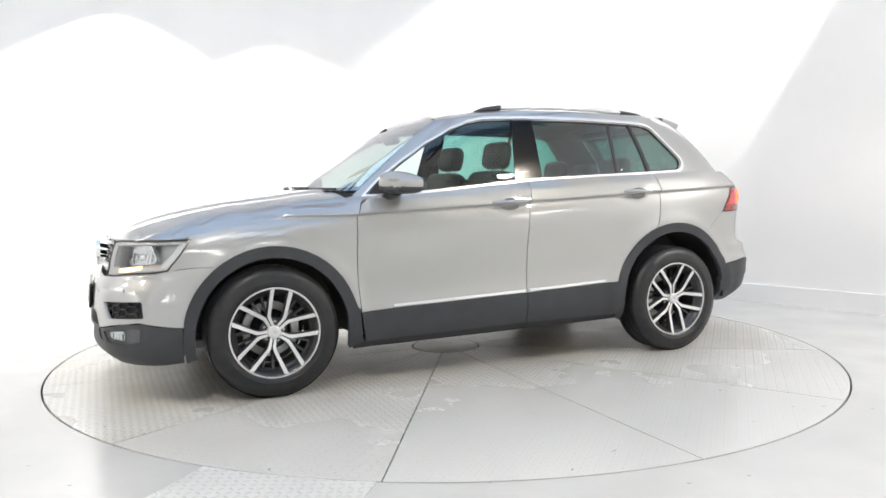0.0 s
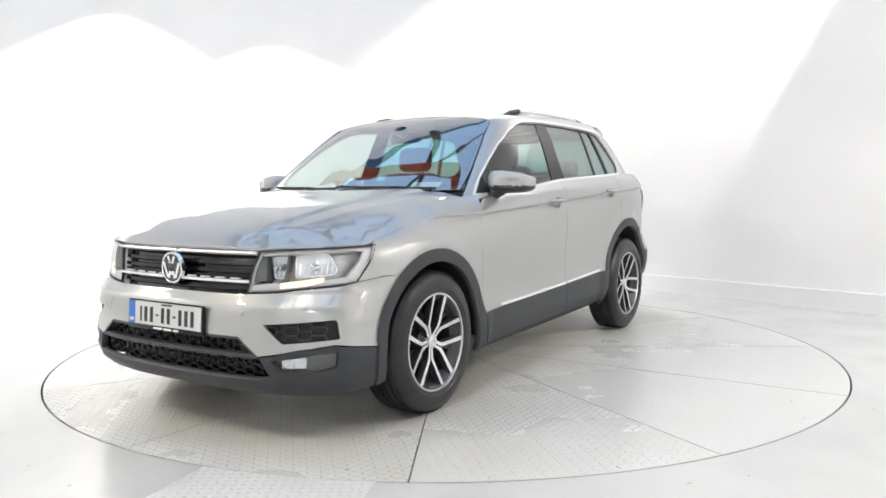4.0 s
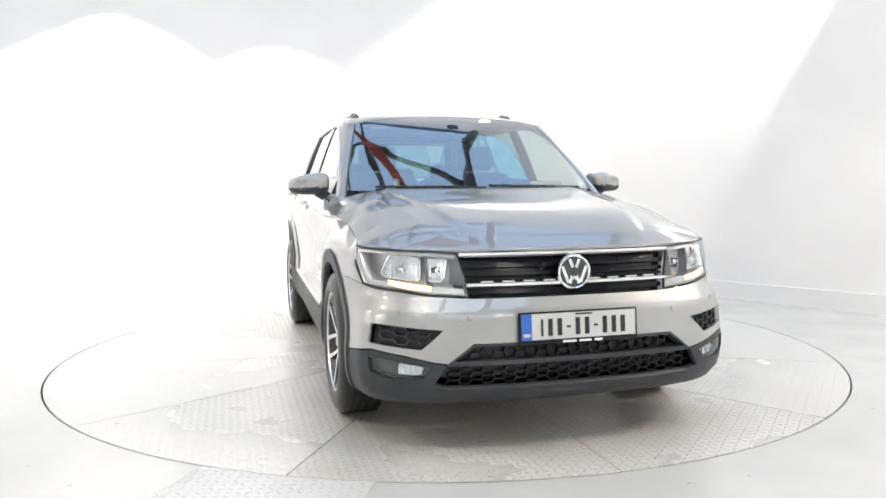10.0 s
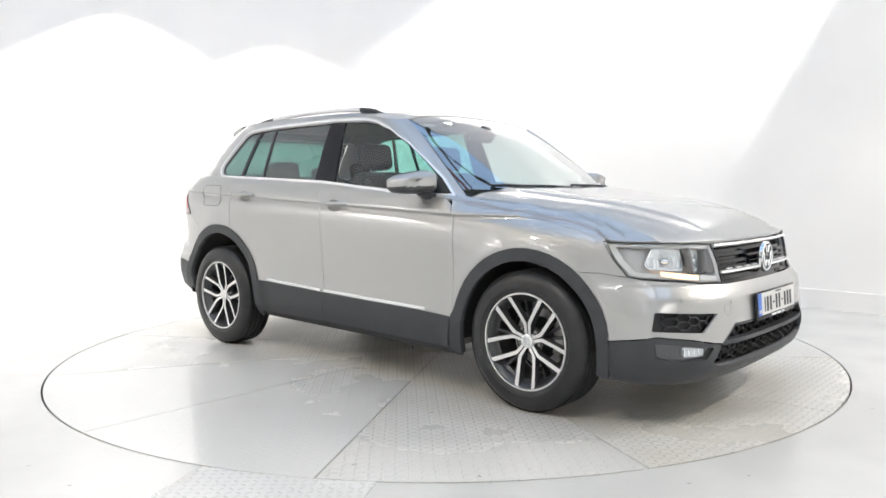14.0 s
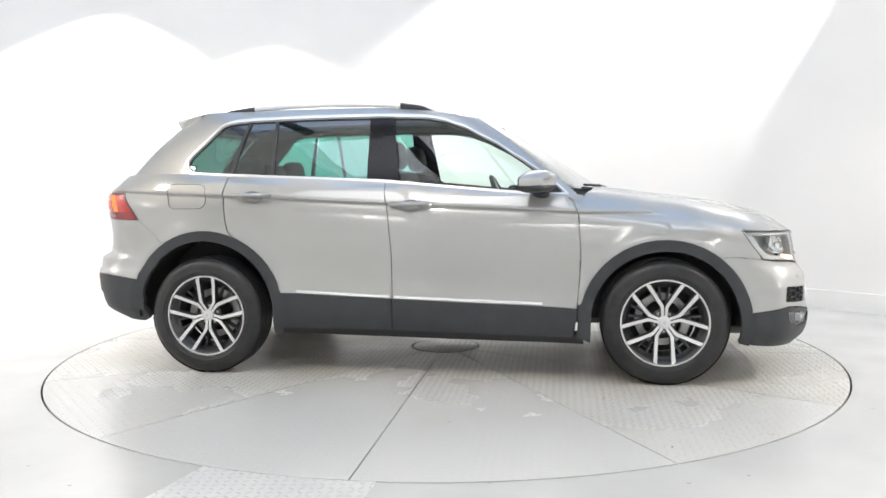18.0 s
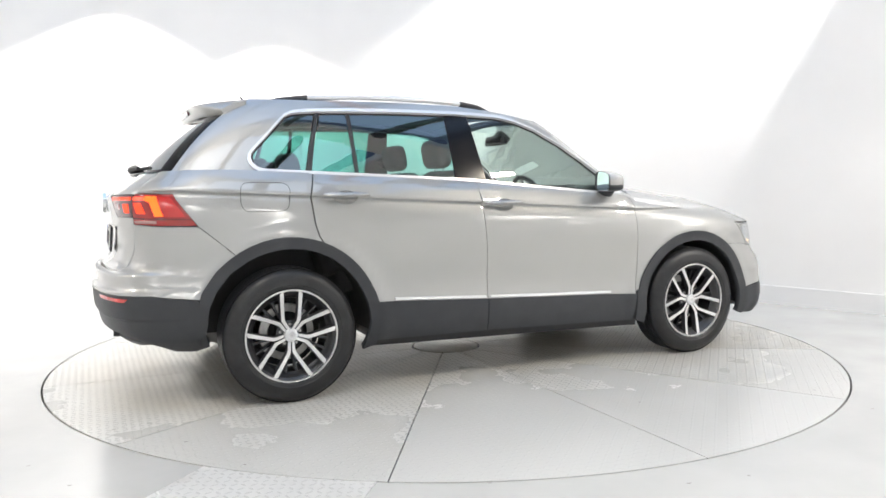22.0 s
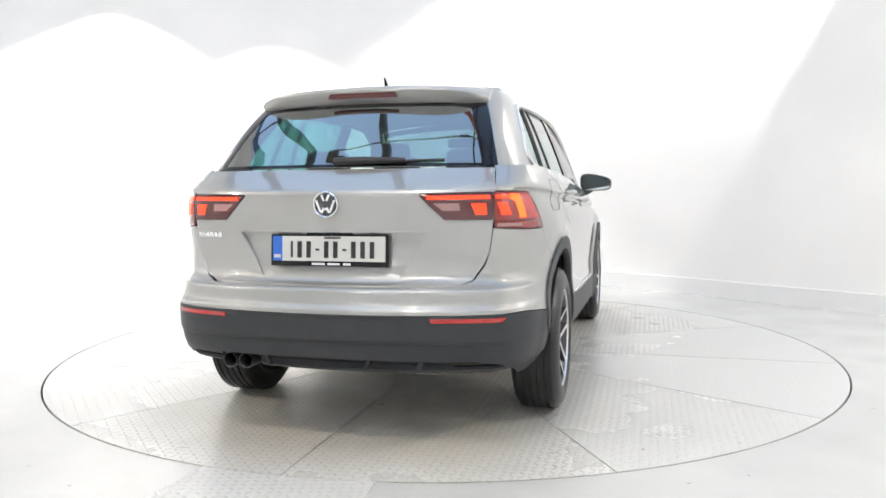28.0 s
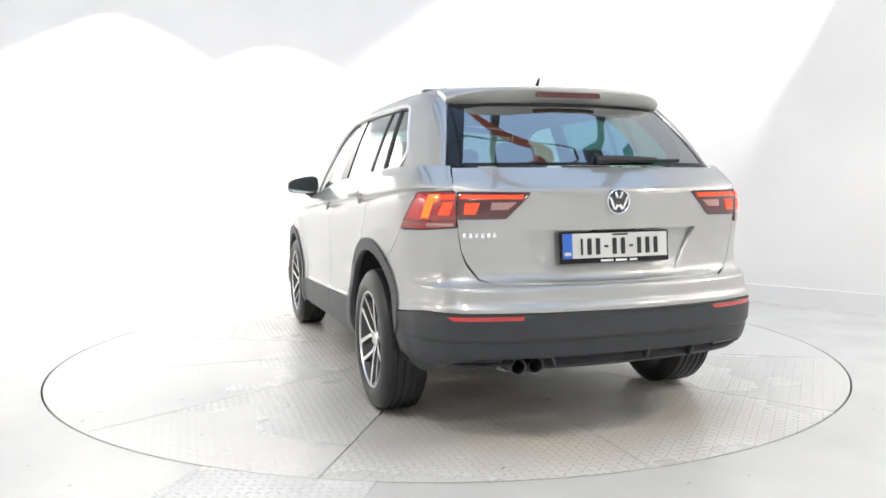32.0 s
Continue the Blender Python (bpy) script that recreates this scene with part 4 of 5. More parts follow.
def headlamp(f):
    body = panel("headlamp_housing", BELT, [HEAD], LAMP_PALE, car, -0.070, 0.01, 0.04, f, "silver headlamp housing")
    body.data.transform(Matrix.Translation((-0.035, 0, 0)))
    c = np.mean(HEAD, axis=0)
    panel("lamp_wall", BELT, [HEAD, [tuple(c + (np.array(p) - c) * np.array((0.985, 0.955))) for p in HEAD]], LAMP_GREY, body, -0.008, 0.09, 0.04, f)
    panel("headlamp_lens", BELT, [HEAD], LENS, body, -0.002, 0.008, 0.03, f, "clear headlamp lens").visible_shadow = False
    ribbon("lamp_gasket", BELT, [HEAD], 0.007, MATT, body, 0.0005, 0.012, f, closed=True)
    panel("inner_shroud", BELT, [[A(0.490, 0.826), A(0.520, 0.826), A(0.530, 0.712), A(0.466, 0.704)]], LAMP_SMOKE, body, -0.024, 0.05, 0.03, f, "smoke grey inner lamp shroud")
    panel("lamp_bezel", BELT, [[B(1.762, 0.848), B(1.85, 0.846), A(0.70, 0.844), A(0.60, 0.840), A(0.51, 0.831), A(0.507, 0.820), A(0.60, 0.828), A(0.70, 0.834), B(1.87, 0.836), B(1.800, 0.836), B(1.842, 0.778), B(1.892, 0.722), A(0.745, 0.712), A(0.70, 0.704), A(0.62, 0.698), A(0.575, 0.704), A(0.47, 0.692), A(0.462, 0.668), A(0.60, 0.676), A(0.71, 0.690), B(1.915, 0.699), B(1.868, 0.706), B(1.808, 0.780)]], LAMP_PALE, body, -0.014, 0.03, 0.02, f, "silver lamp bezel")
    back = Matrix.Translation((-0.03, 0, 0))
    bowls = ([A(0.530, 0.818), A(0.622, 0.822), A(0.612, 0.722), A(0.548, 0.716)], [A(0.640, 0.823), A(0.762, 0.830), A(0.792, 0.752), A(0.778, 0.734), A(0.640, 0.722)])
    rng = random.Random(8)
    for c in bowls:
        c = rounded(c, 0.022, 5)
        y0, y1 = min(p[0] for p in c), max(p[0] for p in c)
        for ob in (ribbon("reflector_rim", BELT, [c], 0.006, CHROME, body, -0.022, 0.03, f, closed=True),
                   panel("reflector", BELT, [c], REFLECTOR, body, -0.046, 0.01, 0.02, f, "bright headlamp reflector")):
            ob.data.transform(back)
        for k in range(7):
            u = y0 + (y1 - y0) * (k + 0.7) / 7.4
            z0 = 0.740 + rng.uniform(-0.006, 0.010)
            ribbon("reflector_facet", BELT, [[(u, z0), (u + rng.uniform(-0.004, 0.004), z0 + rng.uniform(0.035, 0.062))]], 0.009, CHROME, body, -0.036 + rng.uniform(-0.004, 0.004), 0.012, f).data.transform(back)
        u, z = (y0 + y1) / 2, 0.770
        p = BELT(u, z) - normals(BELT, np.array([u]), np.array([z]))[0] * 0.040 + np.array((-0.03, 0, 0))
        m = Matrix.Translation((p[0], -p[1] if f else p[1], p[2])) @ pose(0, 0, 0, 0, 0, -90)
        part("bulb_cap", lathe([(0.001, 0.030), (0.010, 0.027), (0.015, 0.016), (0.018, 0.0)], 20, "Y", m), CHROME, body)
    ribbon("bowl_divider", BELT, [[A(0.630, 0.828), A(0.626, 0.760), A(0.618, 0.716), A(0.590, 0.702)]], 0.010, LAMP_SMOKE, body, -0.016, 0.04, f)
    panel("indicator", BELT, [[A(0.600, 0.703), A(0.70, 0.716), A(0.765, 0.726), A(0.762, 0.706), A(0.70, 0.691), A(0.60, 0.682)]], AMBER_LIT, body, -0.010, 0.006, 0.02, f, "lit amber lamp")
    panel("side_light", BELT, [[A(0.470, 0.688), A(0.590, 0.700), A(0.588, 0.680), A(0.468, 0.670)]], LAMP_PALE, body, -0.010, 0.006, 0.02, f, "pale side lamp strip")


headlamp(False)
headlamp(True)

# bonnet and wing tops
lip = [BELT(*A(y, 0.846)) for y in np.linspace(0.54, 0, 12)]
front_line = [(float(p[0]) - 0.004, float(p[1])) for p in lip]
back_line = [(0.80, 0.822), (0.90, 0.80), (0.905, 0.772), (0.945, 0.65), (0.99, 0.45), (1.02, 0.22), (1.03, 0.0)]
outer = [(float(x), float(np.interp(x, _ex, _ey)) - 0.005) for x in np.linspace(0.84, 1.742, 14)]
outer += [(float(c[0]) - 0.004, float(c[1]) - 0.004) for c in (BELT(*p) for p in [B(x, 0.858 - 0.02 * (x - 1.78)) for x in (1.78, 1.82, 1.86, 1.90, 1.94, 1.98)] + [A(y, 0.852) for y in (0.72, 0.69, 0.66, 0.63, 0.60, 0.57)])]
half = outer + front_line
bonnet = half + [(x, -y) for x, y in half[-2::-1]] + [(x, -y) for x, y in back_line] + back_line[-2::-1]
panel("bonnet", hood_surface, [bonnet], PAINT, car, 0.0, 0.016, 0.019, label="creased silver bonnet")
both("cowl_corner", hood_surface, [[(0.66, 0.855), (0.80, 0.838), (0.836, 0.832), (0.836, 0.826), (0.797, 0.819), (0.897, 0.797), (0.902, 0.770), (0.80, 0.775), (0.66, 0.79)]], PAINT, car, -0.002, 0.02, 0.03, "silver corner at the pillar foot")
panel("scuttle", hood_surface, [[(0.80, 0.80), (0.90, 0.78), (0.945, 0.65), (0.99, 0.45), (1.03, 0), (0.99, -0.45), (0.945, -0.65), (0.90, -0.78), (0.80, -0.80), (0.86, -0.6), (0.93, -0.3), (0.96, 0), (0.93, 0.3), (0.86, 0.6)]], MATT, car, -0.022, 0.02, 0.05, label="black scuttle under the wipers")

# cabin: pillars, roof, glass
def spread(loop, d):
    """A closed line moved outwards by d."""
    a = np.array(loop)
    t = np.roll(a, -1, 0) - np.roll(a, 1, 0)
    t /= np.linalg.norm(t, axis=1, keepdims=True)
    n = np.stack([t[:, 1], -t[:, 0]], 1)
    if ((a - a.mean(0)) * n).sum() < 0:
        n = -n
    return [tuple(p) for p in a + n * d]


u_w = float(np.interp(0.728, CABIN.Y[: len(CABIN.Y) // 2], CABIN.U[: len(CABIN.U) // 2]))
u_r = CABIN.U[-1] - float(np.interp(0.682, CABIN.Y[::-1][: len(CABIN.Y) // 2], (CABIN.U[-1] - CABIN.U[::-1])[: len(CABIN.U) // 2]))
tops = [(u, roof_edge(u)) for u in np.linspace(0, CABIN.U[-1], 120)]
side_top = [(u, z - 0.002) for u, z in tops if u_w < u < u_r]
DLO = [(0.800, 1.062), (0.70, 1.152), (0.552, 1.258), (0.40, 1.358), (0.223, 1.452), (0.10, 1.498), (-0.05, 1.522), (-0.302, 1.532), (-0.7, 1.532), (-1.10, 1.522), (-1.20, 1.516), (-1.26, 1.508), (-1.298, 1.492), (-1.325, 1.466), (-1.40, 1.387),
       (-1.480, 1.306), (-1.496, 1.285), (-1.501, 1.262), (-1.495, 1.24), (-1.475, 1.218), (-1.45, 1.207), (-1.42, 1.203), (-1.2, 1.193), (-0.25, 1.149), (0.354, 1.092), (0.70, 1.062)]
frame_loop = [(u_w, 1.062)] + [(u_w, z) for z in (1.2, 1.35, 1.5)] + [(u_w, side_top[0][1])] + side_top + [(u_r, side_top[-1][1])] + [(u_r, z) for z in (1.48, 1.35, 1.25)] + [(u_r, 1.192)] + S(CABIN, [(-1.80, 1.200), (-1.6, 1.20), (-1.43, 1.193), (-1.2, 1.183), (-0.25, 1.139), (0.354, 1.082), (0.80, 1.040)])
both("side_frame", CABIN, [frame_loop, S(CABIN, DLO)], PAINT, car, 0.008, 0.02, 0.035, label="silver pillars and cant rail")
ribbons("window_chrome", CABIN, [spread(S(CABIN, DLO), 0.005)], 0.024, SATIN, car, off=0.017, depth=0.024, closed=True, label="bright window surround")
both("window_seal", CABIN, [S(CABIN, DLO), [(c[0] + (1.9 - c[0]) * 0.012, c[1] + (1.33 - c[1]) * 0.05) for c in S(CABIN, DLO)]], MATT, car, 0.001, 0.012, 0.04)
roof_line = [tuple(CABIN(u, z)[:2]) for u, z in tops if float(CABIN(u, z)[0]) > -1.47]
roof_loop = [(-1.475, float(roof_line[-1][1]))] + [(float(x), float(y)) for x, y in roof_line[::-1]]
roof_loop = roof_loop + [(x, -y) for x, y in roof_loop[::-1] if abs(y) > 1e-6]
panel("roof", roof_surface, [roof_loop], PAINT, car, 0.0, 0.012, 0.04, label="silver roof")


def spoiler_mesh():
    """Roof spoiler: the roof line carried back, a rounded trailing lip, a tall rear face and an underside down to the glass."""
    bm, cols = bmesh.new(), []
    for i in range(33):
        y = -0.580 + 1.160 * i / 32
        a = abs(y) / 0.580
        xe = -1.738 + 0.020 * a**2 + 0.105 * a**7
        fall = 0.034 * a**5
        top = [roof_surface(x, y) - np.array((0, 0, fall * k)) for k, x in ((0, -1.480), (0.3, -1.480 + (xe + 1.480) * 0.4), (0.7, -1.480 + (xe + 1.480) * 0.75), (1, xe + 0.012))]
        ze = float(top[-1][2])
        face = 0.068 - 0.020 * a**3
        low = [(xe + 0.002, y, ze - 0.005), (xe, y, ze - 0.012), (xe + 0.026, y, ze - face), (xe + 0.036, y, ze - face - 0.006), (xe + 0.11, y * 0.985, ze - face + 0.004)]
        cols.append([bm.verts.new(p) for p in top + low])
    for a, b in zip(cols, cols[1:]):
        for k in range(len(a) - 1):
            bm.faces.new((a[k], b[k], b[k + 1], a[k + 1]))
    bm.faces.new(cols[0])
    bm.faces.new(cols[-1])
    return bm


part("roof_spoiler", spoiler_mesh(), PAINT, car, "silver roof spoiler")
part("high_brake_lamp", sheet(rounded([(-0.175, -0.015), (0.175, -0.015), (0.166, 0.011), (-0.166, 0.011)], 0.010), 0.02, pose(-1.733, 0, 1.546, 90, 0, -90) @ pose(0, 0, -0.016, 8, 0, 0), 0.003), DARK_RED, car, "dark red high brake lamp")
# panes
DLO_F = [(-0.150, 1.140), (-0.205, 1.53), (-0.05, 1.522), (0.10, 1.498), (0.223, 1.452), (0.40, 1.358), (0.552, 1.258), (0.66, 1.180), (0.665, 1.068), (0.354, 1.092)]
both("front_side_window", CABIN, [S(CABIN, DLO_F)], GLASS_CLEAR, car, -0.004, 0.004, 0.05, "clear green-tinted window")
both("mirror_triangle", CABIN, [S(CABIN, [(0.66, 1.180), (0.665, 1.066), (0.80, 1.062), (0.70, 1.152)])], MATT, car, 0.003, 0.01, 0.04)
both("b_pillar_trim", CABIN, [S(CABIN, [(-0.355, 1.155), (-0.160, 1.144), (-0.215, 1.530), (-0.360, 1.531)])], BLACK, car, 0.002, 0.01, 0.04, "gloss black pillar trim")
both("rear_side_window", CABIN, [S(CABIN, [(-0.350, 1.153), (-0.355, 1.530), (-0.7, 1.532), (-0.935, 1.528), (-0.925, 1.182)])], GLASS_DARK, car, -0.004, 0.004, 0.05, "dark teal-tinted window")
both("rear_vent_window", CABIN, [S(CABIN, [(-0.940, 1.182), (-0.950, 1.527), (-1.10, 1.520), (-1.195, 1.193)])], GLASS_DARK, car, -0.004, 0.004, 0.05, "dark teal-tinted window")
ribbons("window_divider", CABIN, [S(CABIN, [(-0.937, 1.180), (-0.948, 1.528)])], 0.026, PLASTIC, car, off=0.002, depth=0.014)
ribbons("door_frame_post", CABIN, [S(CABIN, [(-1.205, 1.19), (-1.175, 1.32), (-1.118, 1.52)])], 0.034, PLASTIC, car, off=0.006, depth=0.016)
both("quarter_window", CABIN, [S(CABIN, [(-1.222, 1.195), (-1.19, 1.33), (-1.135, 1.518), (-1.20, 1.514), (-1.26, 1.506), (-1.298, 1.489), (-1.325, 1.463), (-1.40, 1.384), (-1.490, 1.290), (-1.498, 1.262), (-1.460, 1.214), (-1.42, 1.203)])], GLASS_DARK, car, -0.004, 0.004, 0.05, "dark teal-tinted window")
ws_top = [(u, z - 0.012) for u, z in tops if u < u_w - 0.012]
ws = [(0, 1.078), (0.3, 1.083), (0.6, 1.093), (u_w - 0.012, 1.098), (u_w - 0.012, 1.3)] + [(u_w - 0.012, ws_top[-1][1])] + ws_top[::-1]
panel("windscreen", CABIN, [mirrored(ws)], GLASS_SCREEN, car, 0.0, 0.006, 0.05, label="large green-tinted windscreen")
inner = [(0, 1.10), (0.3, 1.105), (0.6, 1.115), (u_w - 0.03, 1.118), (u_w - 0.03, 1.3), (u_w - 0.033, ws_top[-1][1] - 0.025)] + [(u, z - 0.03) for u, z in ws_top[::-1] if u < u_w - 0.045]
panel("windscreen_border", CABIN, [mirrored(ws), mirrored(inner)], MATT, car, -0.004, 0.003, 0.05)
v_r = CABIN.U[-1] - u_r - 0.003
rw = [(0, 1.196), (v_r, 1.196), (v_r, 1.30), (v_r, 1.42), (v_r - 0.01, 1.520), (v_r - 0.08, 1.540), (0, 1.556)]
panel("rear_window", CABINB, [mirrored(rw)], GLASS_HATCH, car, 0.004, 0.006, 0.05, label="dark tinted rear window", out=-1.0)
# black border, deep at the top to paint in the shade under the spoiler
ri = [(0, 1.208), (v_r - 0.075, 1.208), (v_r - 0.085, 1.35), (v_r - 0.10, 1.470), (v_r - 0.2, 1.482), (0, 1.486)]
panel("rear_window_border_and_shade", CABINB, [mirrored(rw), mirrored(ri)], BLACK, car, 0.006, 0.003, 0.05, out=-1.0)

# tail: tailgate, lamps, bumper
Y = TAILB.y
GATE = [(0, 1.190), Y(0.673, 1.190), Y(0.6945, 1.12), Y(0.696, 1.089), Y(0.688, 0.94), Y(0.6745, 0.84), Y(0.652, 0.785), Y(0.61, 0.725), Y(0.55, 0.706), (0, 0.702)]
RECESS = rounded([Y(0.435, 0.925), Y(0.315, 0.735), Y(0.27, 0.724), Y(-0.27, 0.724), Y(-0.315, 0.735), Y(-0.435, 0.925)], 0.012)
panel("tailgate", TAILB, [mirrored(GATE), RECESS], PAINT, car, 0.0, 0.03, 0.035, label="silver tailgate", out=-1.0)


def recess_surface(v, z):
    p = TAILB(v, z)
    k = np.clip((0.935 - np.asarray(z, float)) / 0.20, 0, 1)
    p[..., 0] += 0.020 * np.clip((np.asarray(z) - 0.722) / 0.16, 0, 1)
    return p


panel("plate_recess", recess_surface, [RECESS], PAINT, car, -0.003, 0.01, 0.035, label="silver number plate recess", out=-1.0)
panel("recess_roof", TAILB, [[Y(0.43, 0.927), Y(-0.43, 0.927), Y(-0.43, 0.921), Y(0.43, 0.921)]], PAINT, car, 0.004, 0.04, 0.05, out=-1.0)
ribbon("tailgate_grip", TAILB, [[Y(0.10, 0.916), Y(-0.10, 0.916)]], 0.012, BLACK, car, 0.004, 0.03, out=-1.0)
OUTER = [BELT.behind(0.694, 1.086), B(-1.89, 1.085), B(-1.785, 0.930), B(-1.95, 0.931), BELT.behind(0.697, 0.940), BELT.behind(0.694, 1.0)]
INNERL = rounded([Y(0.691, 1.084), Y(0.395, 1.079), Y(0.41, 1.062), Y(0.50, 0.974), Y(0.689, 0.972)], 0.008)
SIDE_RED = surface("deep_red_lens", (0.30, 0.012, 0.010), 0.08, 0, 1.0, 0.05)
PALE_RED = surface("pale_red_lens", (0.36, 0.19, 0.18), 0.1, 0, 1.0)
for f in (False, True):
    o = panel("outer_tail_lamp", BELT, [OUTER], SIDE_RED, car, 0.004, 0.03, 0.03, f, "red wrap-round tail lamp")
    i = panel("inner_tail_lamp", TAILB, [INNERL], DARK_RED, car, 0.004, 0.03, 0.03, f, "smoked red inner tail lamp", -1.0)
    ribbon("lamp_gasket", BELT, [OUTER], 0.003, MATT, o, 0.005, 0.012, f, closed=True)
    ribbon("lamp_gasket", TAILB, [INNERL], 0.003, MATT, i, 0.005, 0.012, f, out=-1.0, closed=True)
    ribbon("lamp_divider", BELT, [[BELT.behind(0.70, 0.968), BELT.behind(0.80, 0.966), B(-1.92, 0.964), B(-1.812, 0.962)]], 0.006, DARK_RED, o, 0.0068, 0.006, f, "dark line across the lamp")
    ribbon("lit_strip", BELT, [[BELT.behind(0.700, 1.066), BELT.behind(0.752, 1.066)]], 0.020, RED_LIT, o, 0.0065, 0.006, f, "glowing lamp strip")
    panel("lit_strip", BELT, [[BELT.behind(0.748, 1.076), BELT.behind(0.780, 1.074), BELT.behind(0.806, 0.978), BELT.behind(0.786, 0.978), BELT.behind(0.768, 1.046), BELT.behind(0.748, 1.058)]], RED_CORE, o, 0.0065, 0.004, 0.02, f, "glowing lamp strip")
    panel("lit_block", BELT, [[BELT.behind(0.706, 1.044), BELT.behind(0.738, 1.044), BELT.behind(0.757, 0.992), BELT.behind(0.722, 0.992)]], RED_LIT, o, 0.0065, 0.004, 0.03, f, "glowing lamp block")
    panel("side_lens_block", BELT, [[B(-1.985, 1.074), B(-1.905, 1.072), B(-1.835, 0.974), B(-1.945, 0.974)]], RED_BRIGHT, o, 0.0062, 0.004, 0.03, f, "bright red side lens")
    ribbon("reverse_strip", BELT, [[BELT.behind(0.705, 0.951), BELT.behind(0.79, 0.949)]], 0.019, PALE_RED, o, 0.0065, 0.006, f, "pale lower lens strip")
    ribbon("lit_strip", TAILB, [[Y(0.680, 1.066), Y(0.43, 1.064)]], 0.017, RED_LIT, i, 0.0065, 0.006, f, "glowing lamp strip", -1.0)
    panel("lit_block", TAILB, [[Y(0.664, 1.040), Y(0.606, 1.040), Y(0.624, 0.995), Y(0.668, 0.995)]], RED_LIT, i, 0.0065, 0.004, 0.03, f, "glowing lamp block", -1.0)
    panel("reverse_lamp", TAILB, [[Y(0.56, 1.042), Y(0.455, 1.042), Y(0.495, 1.012), Y(0.565, 1.012)]], PALE_RED, i, 0.0065, 0.004, 0.03, f, "pale reversing lamp", -1.0)
RBUMP = [(0, 0.696), Y(0.55, 0.700), Y(0.615, 0.719), Y(0.660, 0.783), Y(0.678, 0.84), Y(0.6915, 0.937), TAILB.at(-1.944, 0.926), TAILB.at(-1.7825, 0.924)] + [TAILB.at(*p) for p in ARCH_R(123.4, 156)] + [ TAILB.at(-1.90, 0.578), Y(0.80, 0.592), (0, 0.588)]
panel("rear_bumper", TAILB, [mirrored(RBUMP)], PAINT, car, 0.0, 0.03, 0.035, label="silver rear bumper", out=-1.0, crease=[z - 0.0855 for z in (0.598, 0.605, 0.609, 0.613, 0.621, 0.630, 0.642, 0.655, 0.668, 0.680, 0.685, 0.690, 0.6945)])
RCLAD = [(0, 0.584), Y(0.80, 0.588), TAILB.at(-1.90, 0.574), TAILB.at(-1.797, 0.562), TAILB.at(-1.752, 0.45), TAILB.at(-1.742, 0.32), TAILB.at(-1.80, 0.296), TAILB.at(-1.90, 0.30), Y(0.74, 0.325), Y(0.70, 0.375), Y(0.62, 0.392), (0, 0.395)]
panel("rear_bumper_cladding", TAILB, [mirrored(RCLAD)], PLASTIC, car, 0.002, 0.04, 0.035, label="black rear bumper cladding", out=-1.0, crease=[z - 0.0855 for z in (0.452, 0.460, 0.464, 0.470, 0.476, 0.482, 0.492)])
panel("rear_valance", TAILB, [mirrored([(0, 0.40), Y(0.70, 0.385), Y(0.74, 0.325), Y(0.60, 0.318), (0, 0.318)])], MATT, car, -0.03, 0.02, 0.05, label="black lower valance", out=-1.0)
for y in (0.30, -0.17, -0.40):
    part("valance_rib", box((0.05, 0.018, 0.075), pose(-2.150, y, 0.372, 0, 0, 0) @ pose(0, 0, 0, 24 if y < 0 else -24, 0, 0), 0.004), PLASTIC, car)
for f in (False, True):
    panel("corner_slot", TAILB, [rounded([Y(0.715, 0.405), Y(0.52, 0.412), Y(0.52, 0.352), Y(0.70, 0.352)], 0.012)], BLACK, car, -0.012, 0.01, 0.03, f, "dark slot in the bumper corner", -1.0)
    ribbon("slot_lip", TAILB, [[Y(0.74, 0.350), Y(0.66, 0.345), Y(0.53, 0.342)]], 0.016, PLASTIC, car, 0.000, 0.03, f, out=-1.0)
ribbon("valance_lip", TAILB, [[Y(0.33, 0.340), Y(0.30, 0.334), (0, 0.332), Y(-0.66, 0.338), Y(-0.74, 0.352)]], 0.022, PLASTIC, car, 0.0, 0.04, out=-1.0)
for f in (False, True):
    panel("rear_reflector", TAILB, [[Y(0.735, 0.575), Y(0.455, 0.578), Y(0.462, 0.560), Y(0.72, 0.558)]], RED_BRIGHT, car, 0.006, 0.01, 0.03, f, "red bumper reflector", -1.0)
for y in (0.47, 0.392):
    part("exhaust_tip", lathe([(0.018, 0.12), (0.030, 0.10), (0.030, -0.015), (0.033, -0.018), (0.036, -0.012), (0.036, 0.10)], 28, "Y", pose(-2.175, y, 0.358, 0, 0, -90)), POCKET, car, "dull grey exhaust tip")

# ---- wheels ----
def tyre_profile():
    R, w = 0.351, 0.112
    rows = [(0.222, -w + 0.024), (0.2385, -w + 0.016), (0.246, -w + 0.004), (0.256, -w - 0.001), (0.262, -w - 0.001), (0.266, -w - 0.004), (0.295, -w - 0.003), (0.320, -w + 0.006), (0.338, -w + 0.020), (0.347, -w + 0.036)]
    tread = []
    for a in (-0.07, -0.035, 0.0, 0.035, 0.07):
        tread += [(R, a - 0.013), (R, a + 0.013), (R - 0.008, a + 0.0145), (R - 0.008, a + 0.0205)]
    return rows + tread[:-2] + [(r, -a) for r, a in rows[::-1]]


